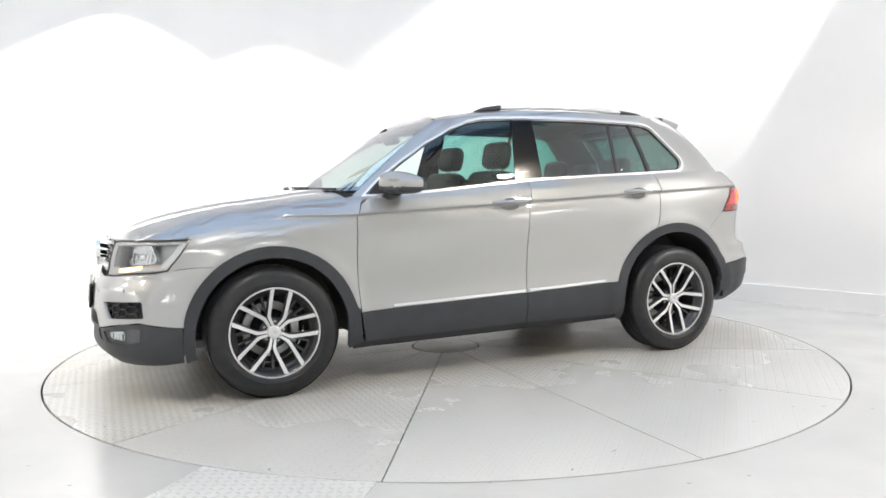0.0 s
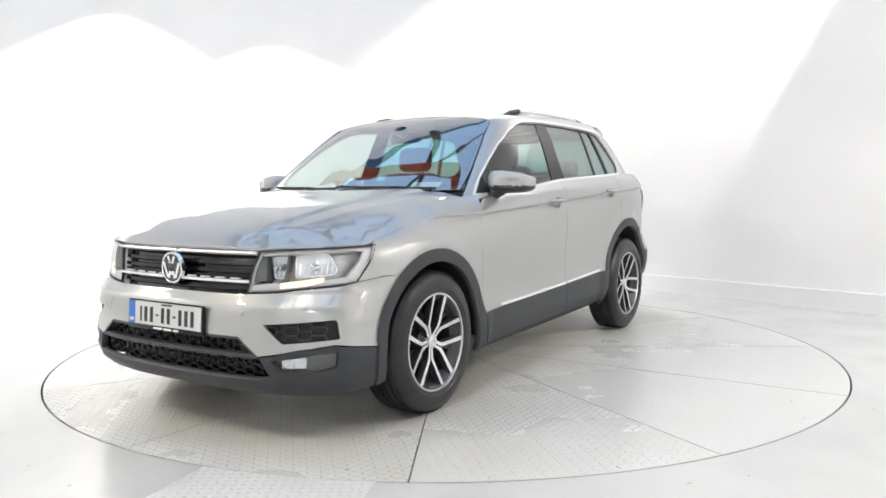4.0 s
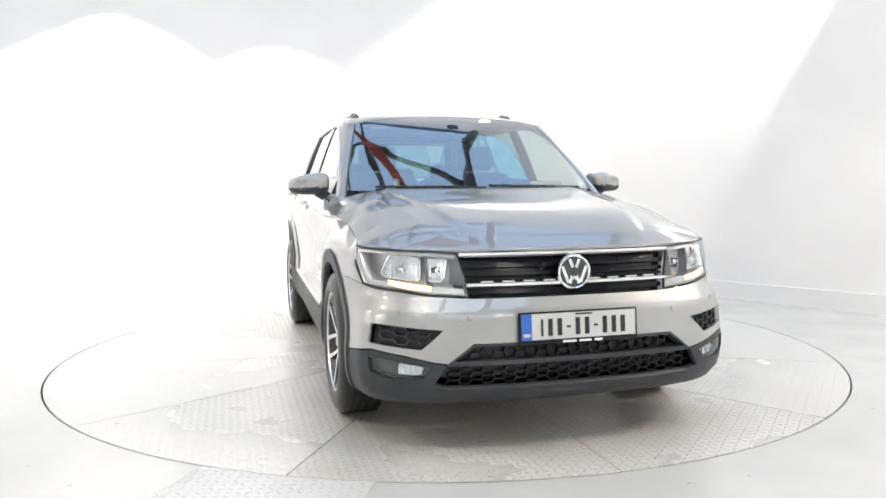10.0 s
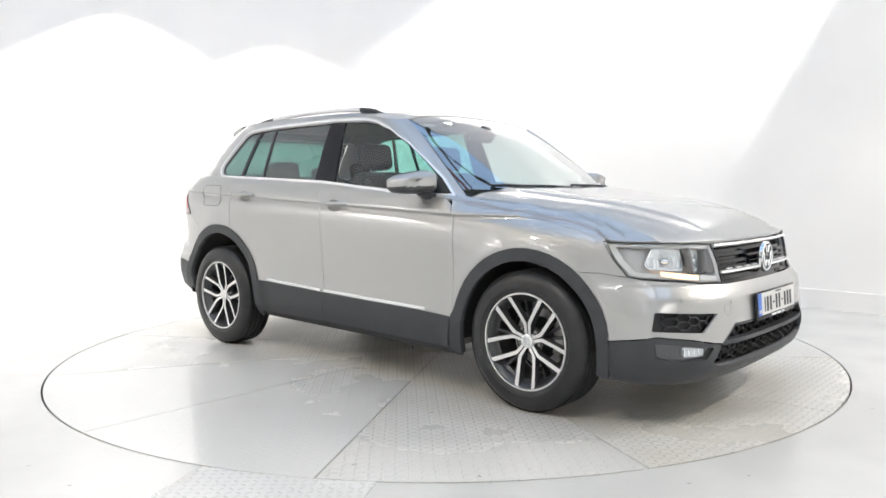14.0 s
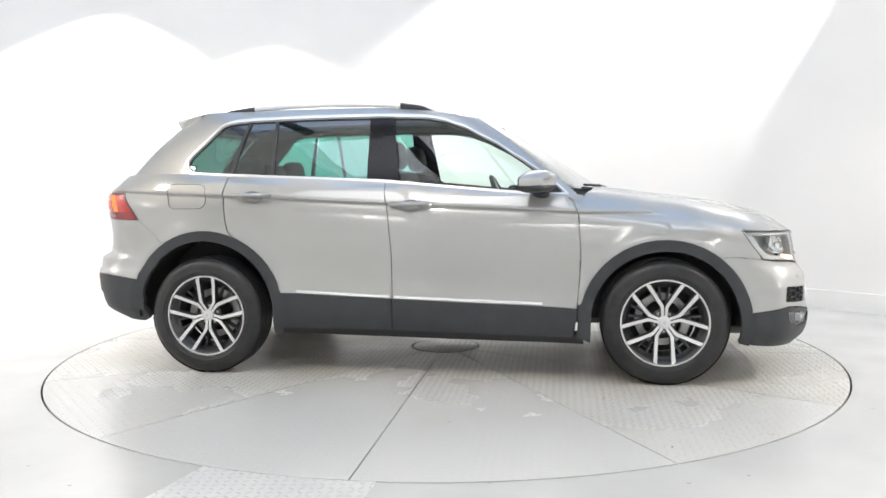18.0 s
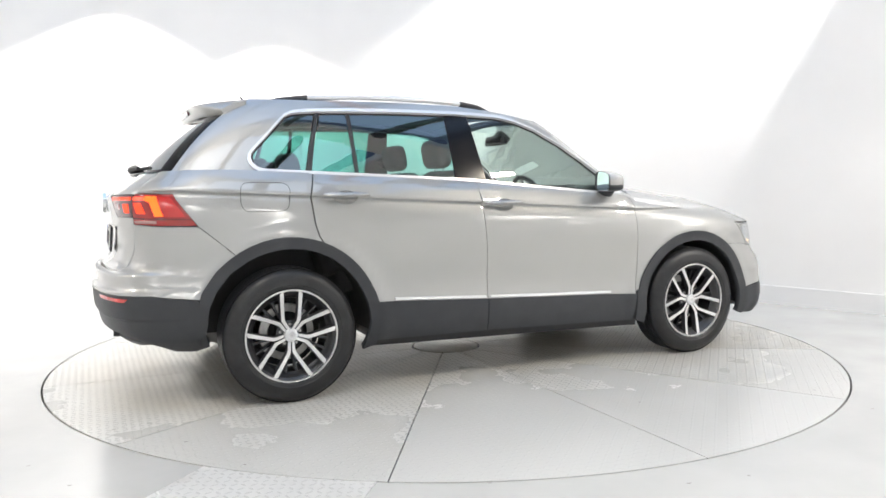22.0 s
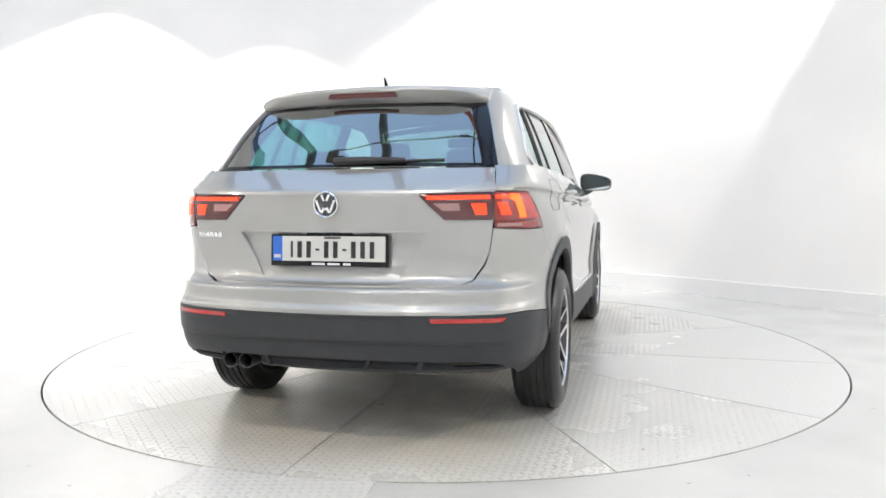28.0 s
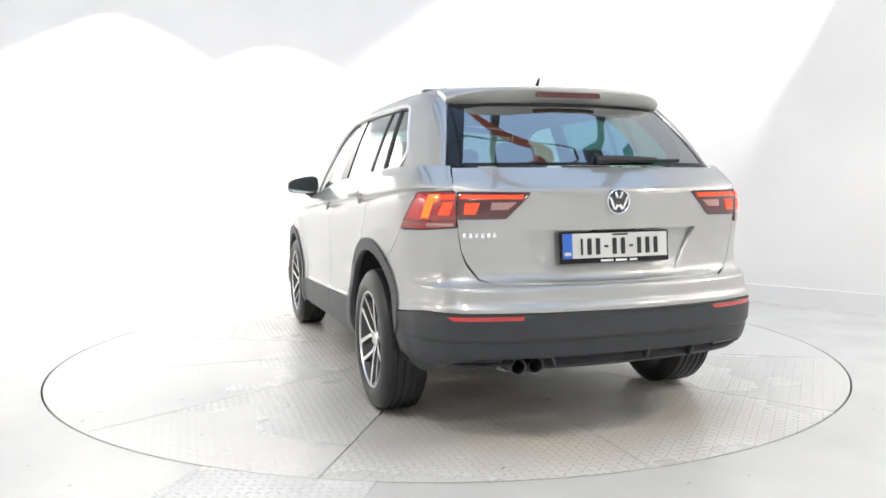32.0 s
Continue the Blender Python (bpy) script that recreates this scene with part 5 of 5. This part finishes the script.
def wheel(x, side, turn):
    """A wheel with its hub at x; side is 1 on the car's left."""
    base = pose(x, side * 0.80, HUB_Z) @ (Matrix() if side > 0 else pose(0, 0, 0, 0, 0, 180))
    w = new("wheel")
    w.parent = car
    w.matrix_local = base
    tagged(w, "five double-spoke alloy wheel on a black tyre")
    part("tyre", lathe(tyre_profile(), 72), RUBBER, w, "black tyre")
    part("rim", lathe([(0.214, -0.10), (0.205, -0.09), (0.190, -0.02), (0.196, 0.05), (0.222, 0.078), (0.234, 0.094)], 64), POCKET, w)
    part("rim_edge", lathe([(0.236, 0.092), (0.2435, 0.101), (0.2415, 0.1065), (0.2345, 0.1065), (0.2325, 0.100), (0.232, 0.090)], 72), ALLOY, w, "machined rim edge")
    part("rim_face", lathe([(0.2322, 0.098), (0.226, 0.094), (0.212, 0.070), (0.198, 0.045)], 64), POCKET, w)
    part("barrel", lathe([(0.194, 0.05), (0.186, -0.02), (0.198, -0.09)], 48), POCKET, w)
    for k in range(5):
        a = math.radians(126 + turn + 72 * k)

        def bar(path, s, drop):
            bm = bmesh.new()
            front, mid, back = [], [], []
            for r, t, y, hw in path:
                for lst, dy, kk in ((front, 0.0, 0.86), (mid, -0.005, 1.0), (back, -0.034 - drop, 1.25)):
                    lst.append([bm.verts.new((r * math.cos(a) - (s * t + q * hw * kk) * math.sin(a), y + dy, r * math.sin(a) + (s * t + q * hw * kk) * math.cos(a))) for q in (-1, 1)])
            for i in range(len(path) - 1):
                bm.faces.new((front[i][0], front[i + 1][0], front[i + 1][1], front[i][1]))
                for q in (0, 1):
                    bm.faces.new((front[i][q], mid[i][q], mid[i + 1][q], front[i + 1][q]))
                    bm.faces.new((mid[i][q], back[i][q], back[i + 1][q], mid[i + 1][q]))
            for i in (0, -1):
                bm.faces.new((front[i][0], front[i][1], mid[i][1], mid[i][0]))
                bm.faces.new((mid[i][0], mid[i][1], back[i][1], back[i][0]))
            return bm
        for s in (-1, 1):
            ob = part("spoke", bar([(0.026, 0.0092, 0.070, 0.0080), (0.078, 0.0118, 0.076, 0.0100), (0.092, 0.0155, 0.078, 0.0122), (0.104, 0.0225, 0.081, 0.0125), (0.150, 0.0520, 0.088, 0.0130), (0.2125, 0.0935, 0.099, 0.0155)], s, 0), ALLOY, w)
            ob.data.materials.append(POCKET)
            for p in ob.data.polygons:
                p.material_index = 0 if abs(p.normal.y) > 0.8 else 1
            part("inner_rib", bar([(0.10, 0.012, 0.040, 0.005), (0.225, 0.034, 0.058, 0.007)], s, 0), POCKET, w)
        b = math.radians(90 + turn + 72 * k)
        part("wheel_bolt", lathe([(0.001, 0.052), (0.009, 0.052), (0.010, 0.045), (0.011, 0.03)], 10, "Y", pose(0.052 * math.cos(b), 0, 0.052 * math.sin(b))), STEEL, w)
    part("hub", lathe([(0.001, 0.052), (0.05, 0.052), (0.072, 0.040), (0.080, 0.0), (0.11, -0.03)], 40), POCKET, w)
    part("hub_cap", lathe([(0.001, 0.086), (0.025, 0.086), (0.0265, 0.084), (0.033, 0.082), (0.0365, 0.074), (0.038, 0.05)], 36), SATIN, w, "round satin hub cap")
    part("hub_cap_mark", lathe([(0.010, 0.0875), (0.013, 0.0885), (0.019, 0.0885), (0.021, 0.0865)], 28), LAMP_GREY, w)
    part("brake_disc", lathe([(0.075, -0.045), (0.150, -0.045), (0.152, -0.050), (0.152, -0.066), (0.075, -0.066)], 48), STEEL, w, "bare steel brake disc")
    cal, rows = bmesh.new(), []
    for i in range(9):
        t = math.radians((148 if x > 0 else -32) + 8 * i)
        rows.append([cal.verts.new((r * math.cos(t), y, r * math.sin(t))) for r, y in ((0.108, -0.006), (0.150, -0.008), (0.158, -0.020), (0.158, -0.080), (0.104, -0.080), (0.102, -0.014))])
    for a, b in zip(rows, rows[1:]):
        for q in range(6):
            cal.faces.new((a[q], a[(q + 1) % 6], b[(q + 1) % 6], b[q]))
    cal.faces.new(rows[0])
    cal.faces.new(rows[-1])
    bmesh.ops.recalc_face_normals(cal, faces=cal.faces[:])
    part("brake_caliper", cal, STEEL, w, "grey brake caliper")
    part("wheel_backing", lathe([(0.001, -0.085), (0.19, -0.085)], 32), MATT, w)
    return w


for wx in (AXLE_F, AXLE_R):
    for ws_ in (1, -1):
        wheel(wx, ws_, {(AXLE_F, -1): 36, (AXLE_R, -1): 0, (AXLE_F, 1): 10, (AXLE_R, 1): 28}[wx, ws_])

# wheel wells, floor pan and inner body
for cx, cz, r in ((AXLE_F, 0.345, 0.435), (AXLE_R, 0.372, 0.452)):
    for s in (1, -1):
        bm = bmesh.new()
        pr = arc(cx, cz, r, -5, 185, 28)
        a = [bm.verts.new((x, s * 0.862, z)) for x, z in pr]
        b = [bm.verts.new((x, s * 0.50, z)) for x, z in pr]
        for i in range(len(pr) - 1):
            bm.faces.new((a[i], a[i + 1], b[i + 1], b[i]))
        bm.faces.new(b)
        part("wheel_well", bm, MATT, car, "black wheel well liner")
part("floor_pan", box((1.66, 1.52, 0.14), pose(0, 0, 0.31), 0.03), UNDERBODY, car)
part("front_subframe", box((1.1, 0.86, 0.12), pose(1.36, 0, 0.32), 0.03), UNDERBODY, car)
part("rear_subframe", box((1.1, 0.86, 0.12), pose(-1.36, 0, 0.32), 0.03), UNDERBODY, car)
part("engine_bay", box((1.05, 0.98, 0.42), pose(1.52, 0, 0.56), 0.05), MATT, car)
part("boot_floor", box((0.9, 0.96, 0.34), pose(-1.60, 0, 0.55), 0.05), MATT, car)
part("front_undertray", box((0.5, 1.05, 0.05), pose(1.86, 0, 0.255), 0.02), UNDERBODY, car)
part("rear_silencer", box((0.26, 0.8, 0.14), pose(-1.86, 0.05, 0.38), 0.06), UNDERBODY, car, "dark exhaust silencer")
part("exhaust_pipe", tube([(1.2, 0.1, 0.24), (0.4, 0.14, 0.21), (-0.6, 0.16, 0.21), (-1.7, 0.3, 0.30)], 0.03, 10), STEEL, car)
both("door_card", BELT, [S(BELT, [(-1.20, 0.86), (-0.86, 0.60), (-0.80, 0.42), (0.82, 0.42), (0.80, 1.04), (0.354, 1.075), (-0.25, 1.132), (-1.2, 1.176)])], INNER, car, -0.085, 0.01, 0.08, "dark door trim")
both("boot_lining", BELT, [S(BELT, [(-1.86, 0.87), (-1.20, 0.87), (-1.20, 1.176), (-1.45, 1.19), (-1.86, 1.18)])], INNER, car, -0.09, 0.01, 0.08)
panel("tailgate_lining", TAILB, [mirrored([(0, 1.17), Y(0.60, 1.17), Y(0.58, 0.75), (0, 0.75)])], INNER, car, -0.07, 0.01, 0.08, out=-1.0)
panel("headlining", roof_surface, [[(0.10, -0.5), (0.10, 0.5), (-0.1, 0.555), (-1.45, 0.53), (-1.50, 0), (-1.45, -0.53), (-0.1, -0.555)]], LINING, car, -0.035, 0.01, 0.1, label="grey headlining")
both("pillar_lining", CABIN, [S(CABIN, [(-1.60, 1.20), (-1.535, 1.265), (-1.53, 1.30), (-1.42, 1.41), (-1.29, 1.515), (-1.55, 1.50), (-1.72, 1.30)])], LINING, car, -0.03, 0.005, 0.06)

# cabin furniture
def cushion(size, m, bevel):
    bm = box(size, m, bevel, 4)
    return bm


def seat(x, y):
    s = new("front_seat")
    s.parent = car
    s.matrix_local = pose(x, y, 0)
    part("cushion", cushion((0.50, 0.50, 0.16), pose(0.05, 0, 0.58, 0, -8, 0), 0.06), FABRIC, s)
    part("backrest", cushion((0.15, 0.47, 0.62), pose(-0.26, 0, 0.91, 0, -16, 0), 0.06), FABRIC, s)
    for q in (-1, 1):
        part("side_bolster", cushion((0.17, 0.09, 0.52), pose(-0.22, q * 0.20, 0.90, 0, -16, 0), 0.04), FABRIC, s)
        part("headrest_post", tube([(-0.345, q * 0.06, 1.18), (-0.365, q * 0.06, 1.27)], 0.007), STEEL, s)
    part("headrest", cushion((0.11, 0.27, 0.18), pose(-0.375, 0, 1.315, 0, -10, 0), 0.05), FABRIC, s)


seat(0.10, 0.36)
seat(0.10, -0.36)
bench = new("rear_bench")
bench.parent = car
part("bench_cushion", cushion((0.50, 1.26, 0.16), pose(-0.78, 0, 0.62, 0, -8, 0), 0.06), FABRIC, bench)
for y, wd in ((0.40, 0.46), (0, 0.30), (-0.40, 0.46)):
    part("bench_backrest", cushion((0.15, wd, 0.58), pose(-1.10, y, 0.90, 0, -18, 0), 0.05), FABRIC, bench)
    part("bench_headrest", cushion((0.10, 0.25, 0.15), pose(-1.225, y, 1.235 if y else 1.20, 0, -12, 0), 0.045), FABRIC, bench)
dash = new("dashboard")
dash.parent = car
part("dash_top", cushion((0.42, 1.40, 0.16), pose(0.72, 0, 0.985, 0, 4, 0), 0.06), INNER, dash, "dark dashboard")
part("dash_front", cushion((0.30, 1.36, 0.34), pose(0.66, 0, 0.80, 0, 0, 0), 0.06), INNER, dash)
part("instrument_hood", cushion((0.18, 0.34, 0.10), pose(0.53, -0.36, 1.065, 0, 6, 0), 0.04), INNER, dash)
part("display", cushion((0.02, 0.24, 0.14), pose(0.50, 0, 0.96, 0, 12, 0), 0.008), BLACK, dash)
part("centre_console", cushion((0.75, 0.20, 0.28), pose(0.18, 0, 0.56), 0.05), INNER, dash)
part("steering_column", tube([(0.62, -0.36, 0.90), (0.42, -0.36, 0.97)], 0.035, 12), INNER, dash)
wheel_m = pose(0.42, -0.36, 1.005, 0, 64, 0)
ringp = [wheel_m @ Vector((0.183 * math.cos(t), 0.183 * math.sin(t), 0)) for t in np.linspace(0, 2 * math.pi, 41)]
sw = part("steering_wheel", tube(ringp, 0.015, 10, False), INNER, dash, "black steering wheel")
part("steering_wheel_boss", lathe([(0.001, 0.03), (0.06, 0.028), (0.075, 0.0), (0.05, -0.03)], 28, "Z", wheel_m), INNER, sw)
for t in (0, 180, -90):
    part("steering_wheel_spoke", box((0.14, 0.032, 0.012), wheel_m @ pose(0.11 * math.cos(radians(t)), 0.11 * math.sin(radians(t)), 0.004, 0, 0, t), 0.004), SATIN, sw)
part("interior_mirror", cushion((0.03, 0.24, 0.07), pose(0.34, 0, 1.43, 0, 12, 0), 0.014), BLACK, car, "black interior mirror")
part("mirror_stalk", box((0.10, 0.08, 0.06), pose(0.40, 0, 1.455, 0, 40, 0), 0.015), BLACK, car)
part("dash_notice", box((0.002, 0.20, 0.07), pose(0.80, 0.47, 1.118, 0, -52, 0)), PAPER, car, "white paper notice behind the windscreen")
part("screen_sticker", box((0.002, 0.10, 0.02), pose(0.318, -0.46, 1.487, 0, -62, 0)), PAPER, car)

# ---- mirrors, handles, rails, wipers ----
def side_mirror(s):
    m = new("door_mirror")
    m.parent = car
    m.matrix_local = pose(0.655, s * 0.935, 1.130)
    tagged(m, "silver-capped door mirror with black base")

    def outline(sc, x, n=36):
        """Taller at the door, tapering to the outer tip, with a flat top."""
        pts = []
        for i in range(n):
            t = 2 * math.pi * i / n
            c, q = math.cos(t), math.sin(t)
            yy = math.copysign(abs(c) ** 0.50, c) * 0.114
            zz = math.copysign(abs(q) ** 0.54, q) * 0.066
            k = (yy / 0.114 + 1) / 2
            zz *= 1 - (0.52 if zz > 0 else 0.14) * k ** 1.8
            pts.append((x - 0.06 * k ** 2.5, s * (yy * sc - 0.01 * (1 - sc)), zz * sc + 0.010 - 0.006 * k))
        return pts
    bm, rings = bmesh.new(), []
    for x, sc in ((0.092, 0.34), (0.086, 0.56), (0.070, 0.78), (0.040, 0.94), (0.0, 1.0), (-0.048, 1.0), (-0.056, 0.97), (-0.052, 0.93)):
        rings.append([bm.verts.new(p) for p in outline(sc, x)])
    for a, b in zip(rings, rings[1:]):
        for i in range(36):
            bm.faces.new((a[i], a[(i + 1) % 36], b[(i + 1) % 36], b[i]))
    bm.faces.new(rings[0])
    ob = part("mirror_cap", bm, PAINT, m, "silver mirror cap")
    ob.data.materials.append(PLASTIC)
    for p in ob.data.polygons:
        p.material_index = 1 if p.center.z < -0.016 or p.center.x < -0.030 - 0.06 * max(0, (s * p.center.y / 0.114 + 1) / 2) ** 2.5 else 0
    gl = bmesh.new()
    gl.faces.new([gl.verts.new(p) for p in outline(0.93, -0.053)])
    part("mirror_glass", gl, MIRROR, m, "mirror glass")
    part("mirror_foot", tube([(0.0, -s * 0.045, -0.035), (0.005, -s * 0.085, -0.062), (0.015, -s * 0.120, -0.100)], [0.056, 0.050, 0.056], 14, True, None, 0.62), PLASTIC, m, "black mirror foot")


side_mirror(1)
side_mirror(-1)


def door_handle(x, z, door, f):
    s = -1 if f else 1
    y = float(BELT(*B(x, z))[1])
    bm, rings = bmesh.new(), []
    for k, d in ((1.03, -0.004), (0.92, -0.014), (0.70, -0.026), (0.40, -0.032), (0.12, -0.033)):
        pts = [BELT(*q) for q in hollow(x, z - 0.006, k)]
        rings.append([bm.verts.new((q[0], s * (q[1] + d), q[2])) for q in pts])
    for a, b in zip(rings, rings[1:]):
        for i in range(24):
            bm.faces.new((a[i], a[(i + 1) % 24], b[(i + 1) % 24], b[i]))
    bm.faces.new(rings[-1])
    part("handle_cup", bm, PAINT, door, "hollow behind the handle")
    bar = tube([(x + dx, s * (y + dy), z + 0.008) for dx, dy in ((-0.122, 0.004), (-0.10, 0.018), (-0.05, 0.030), (0, 0.033), (0.05, 0.030), (0.10, 0.018), (0.122, 0.004))], [0.010, 0.015, 0.017, 0.017, 0.017, 0.015, 0.010], 12, True, None, 0.75)
    part("door_handle", bar, PAINT, door, "silver pull handle")


for f in (0, 1):
    door_handle(-0.083, 1.010, fd[f], bool(f))
    door_handle(-1.034, 1.066, rd[f], bool(f))
for s in (1, -1):
    rail = new("roof_rail")
    rail.parent = car
    tagged(rail, "raised aluminium roof rail with black ends")
    part("rail_bar", tube([(-1.14, s * 0.535, 1.612), (-0.9, s * 0.54, 1.622), (-0.65, s * 0.545, 1.626), (-0.4, s * 0.545, 1.622), (-0.20, s * 0.543, 1.612)], 0.016, 12, True, None, 0.9), SATIN, rail, "satin aluminium bar")
    part("rail_foot", tube([(-1.40, s * 0.525, 1.565), (-1.30, s * 0.53, 1.592), (-1.14, s * 0.535, 1.612)], [0.010, 0.016, 0.0165], 12), PLASTIC, rail, "black rail foot")
    part("rail_foot", tube([(-0.20, s * 0.543, 1.612), (-0.08, s * 0.54, 1.594), (0.03, s * 0.535, 1.560)], [0.0165, 0.016, 0.008], 12), PLASTIC, rail, "black rail foot")
part("roof_aerial", tube([(-1.36, 0, 1.606), (-1.375, 0, 1.622), (-1.41, 0, 1.668)], [0.022, 0.012, 0.004], 10), BLACK, car, "short black roof aerial")
rw_arm = new("rear_wiper")
rw_arm.parent = car
part("wiper_pivot", lathe([(0.001, -0.03), (0.026, -0.026), (0.030, 0.0)], 20, "Y", pose(-2.005, 0.0, 1.222, 0, 0, -90)), BLACK, rw_arm)
part("wiper_arm", tube([(-2.035, 0.02, 1.222), (-2.035, -0.12, 1.226), (-2.015, -0.30, 1.226)], [0.020, 0.017, 0.010], 8), MATT, rw_arm, "black rear wiper arm")
part("wiper_blade", tube([(-2.025, -0.08, 1.214), (-2.00, -0.30, 1.222), (-1.965, -0.46, 1.226)], 0.007, 6), MATT, rw_arm)
for y0, y1 in ((0.62, 0.02), (0.0, -0.60)):
    wp = new("front_wiper")
    wp.parent = car
    pts = []
    for k in range(7):
        y = y0 + (y1 - y0) * k / 6
        p = CABIN(float(np.interp(abs(y), CABIN.Y[:80], CABIN.U[:80])), 1.092 + 0.012 * k / 6)
        pts.append((float(p[0]) + 0.012, y, float(p[2]) + 0.012))
    part("wiper_blade", tube(pts, 0.008, 6), MATT, wp)
    part("wiper_arm", tube([(pts[0][0] + 0.05, y0, 1.085), pts[2], pts[4]], [0.013, 0.010, 0.007], 8), BLACK, wp)

# ---- seams, badges, plates ----
fuel = rounded([(-1.578, 1.142), (-1.574, 0.994), (-1.335, 0.994), (-1.328, 1.138)], 0.05, 6)
ribbon("fuel_flap_seam", BELT, [S(BELT, fuel)], 0.0035, MATT, qp[1], off=0.0012, depth=0.003, flip=True, closed=True)
for s_ in (-1, 1):
    for y in (0.46, 0.72):
        u, z = A(y * s_, 0.60 if y > 0.6 else 0.575)
        n = normals(BELT, np.array([u]), np.array([z]))[0]
        part("parking_sensor", lathe([(0.001, 0.004), (0.008, 0.004), (0.010, 0.001)], 14, "Y", Matrix.Translation(BELT(u, z)) @ Vector(n).to_track_quat("Y", "Z").to_matrix().to_4x4()), PAINT, car)


BADGE_FIELD = surface("badge_field_grey", (0.06, 0.06, 0.065), 0.25, 0, 0.5, 0.05)


def badge(m, r, label):
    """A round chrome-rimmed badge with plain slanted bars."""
    b = new("badge")
    b.parent = car
    b.matrix_local = m
    tagged(b, label)
    part("badge_field", lathe([(0.001, 0.004), (r * 0.9, 0.002), (r, -0.006)], 40, "Z"), BADGE_FIELD, b)
    part("badge_ring", lathe([(r * 0.86, 0.0), (r * 0.87, 0.008), (r * 0.93, 0.011), (r, 0.008), (r * 1.02, -0.008)], 48, "Z"), CHROME, b)
    for x0, y0, x1, y1 in ((-0.30, 0.74, -0.10, 0.24), (0.30, 0.74, 0.10, 0.24), (-0.74, 0.34, -0.38, -0.60), (0.74, 0.34, 0.38, -0.60), (-0.17, -0.34, 0.17, -0.34), (-0.30, -0.66, -0.12, -0.22), (0.30, -0.66, 0.12, -0.22)):
        dx, dy = (x1 - x0) * r, (y1 - y0) * r
        L = math.hypot(dx, dy)
        part("badge_bar", box((L, r * 0.20, 0.008), pose((x0 + x1) / 2 * r, (y0 + y1) / 2 * r, 0.006, 0, 0, math.degrees(math.atan2(dy, dx))), 0.002), CHROME, b)


badge(pose(2.172, 0, 0.750, 90, 0, 90), 0.073, "round chrome badge on the grille")
badge(pose(-2.183, 0, 1.040, 90, 0, -90), 0.056, "round chrome badge on the tailgate")


def number_plate(m):
    p = new("number_plate")
    p.parent = car
    p.matrix_local = m
    tagged(p, "white number plate with a blue band in a black holder")
    part("plate_holder", box((0.535, 0.135, 0.014), pose(0, 0, -0.004), 0.005), BLACK, p, "black plate holder")
    part("plate_face", box((0.512, 0.106, 0.004), pose(0, 0.007, 0.004), 0.0), WHITE_PLATE, p, "white plate face", False)
    part("plate_band", box((0.044, 0.106, 0.004), pose(-0.234, 0.007, 0.005)), BLUE, p, "blue plate band", False)
    part("band_bar", box((0.030, 0.014, 0.004), pose(-0.234, -0.026, 0.006)), WHITE_PLATE, p, "", False)
    x = -0.172
    for wd in (0.010, 0.020, 0.020, -0.018, 0.020, 0.020, -0.018, 0.020, 0.020, 0.020):
        h = 0.070 if wd > 0 else 0.009
        part("plate_bar", box((abs(wd), h, 0.003), pose(x + abs(wd) / 2, 0.003, 0.0065)), INK, p, "", False)
        x += abs(wd) + 0.0215
    part("small_bar", box((0.075, 0.007, 0.003), pose(0.02, 0.053, 0.0065)), INK, p, "", False)
    for x, wd in ((-0.045, 0.06), (0.025, 0.055), (0.085, 0.035)):
        part("holder_bar", box((wd, 0.009, 0.003), pose(x, -0.058, 0.004)), PAPER, p, "", False)


number_plate(pose(2.226, 0, 0.529, 86, 0, 90))
number_plate(pose(-2.166, 0, 0.845, 86, 0, -90))
for k in range(6):
    u, z = Y(0.665 - 0.024 * k, 0.905)
    p = TAILB(u, z)
    part("name_bar", box((0.004, 0.016, 0.022), Matrix.Translation(p) @ pose(-0.001, 0, 0, 0, 0, 6), 0.001), CHROME, car, "small chrome lettering bar")

# put the car at its place on the turntable
for child in car.children:
    child.location += Vector((CAR_X, CAR_Y, 0))


# ---- what turns ----
def motions():
    angles = [-155.61, -139.46, -123.31, -106.97, -90.63, -74.33, -58.03, -41.63, -25.23, -8.54, 8.15, 24.94, 41.73, 58.45, 75.17, 91.94, 108.71]
    rows = [(2.0 * i, pose(0, 0, 0, 0, 0, a)) for i, a in enumerate(angles)]
    walk(turntable, rows)
    walk(car, rows)


motions()
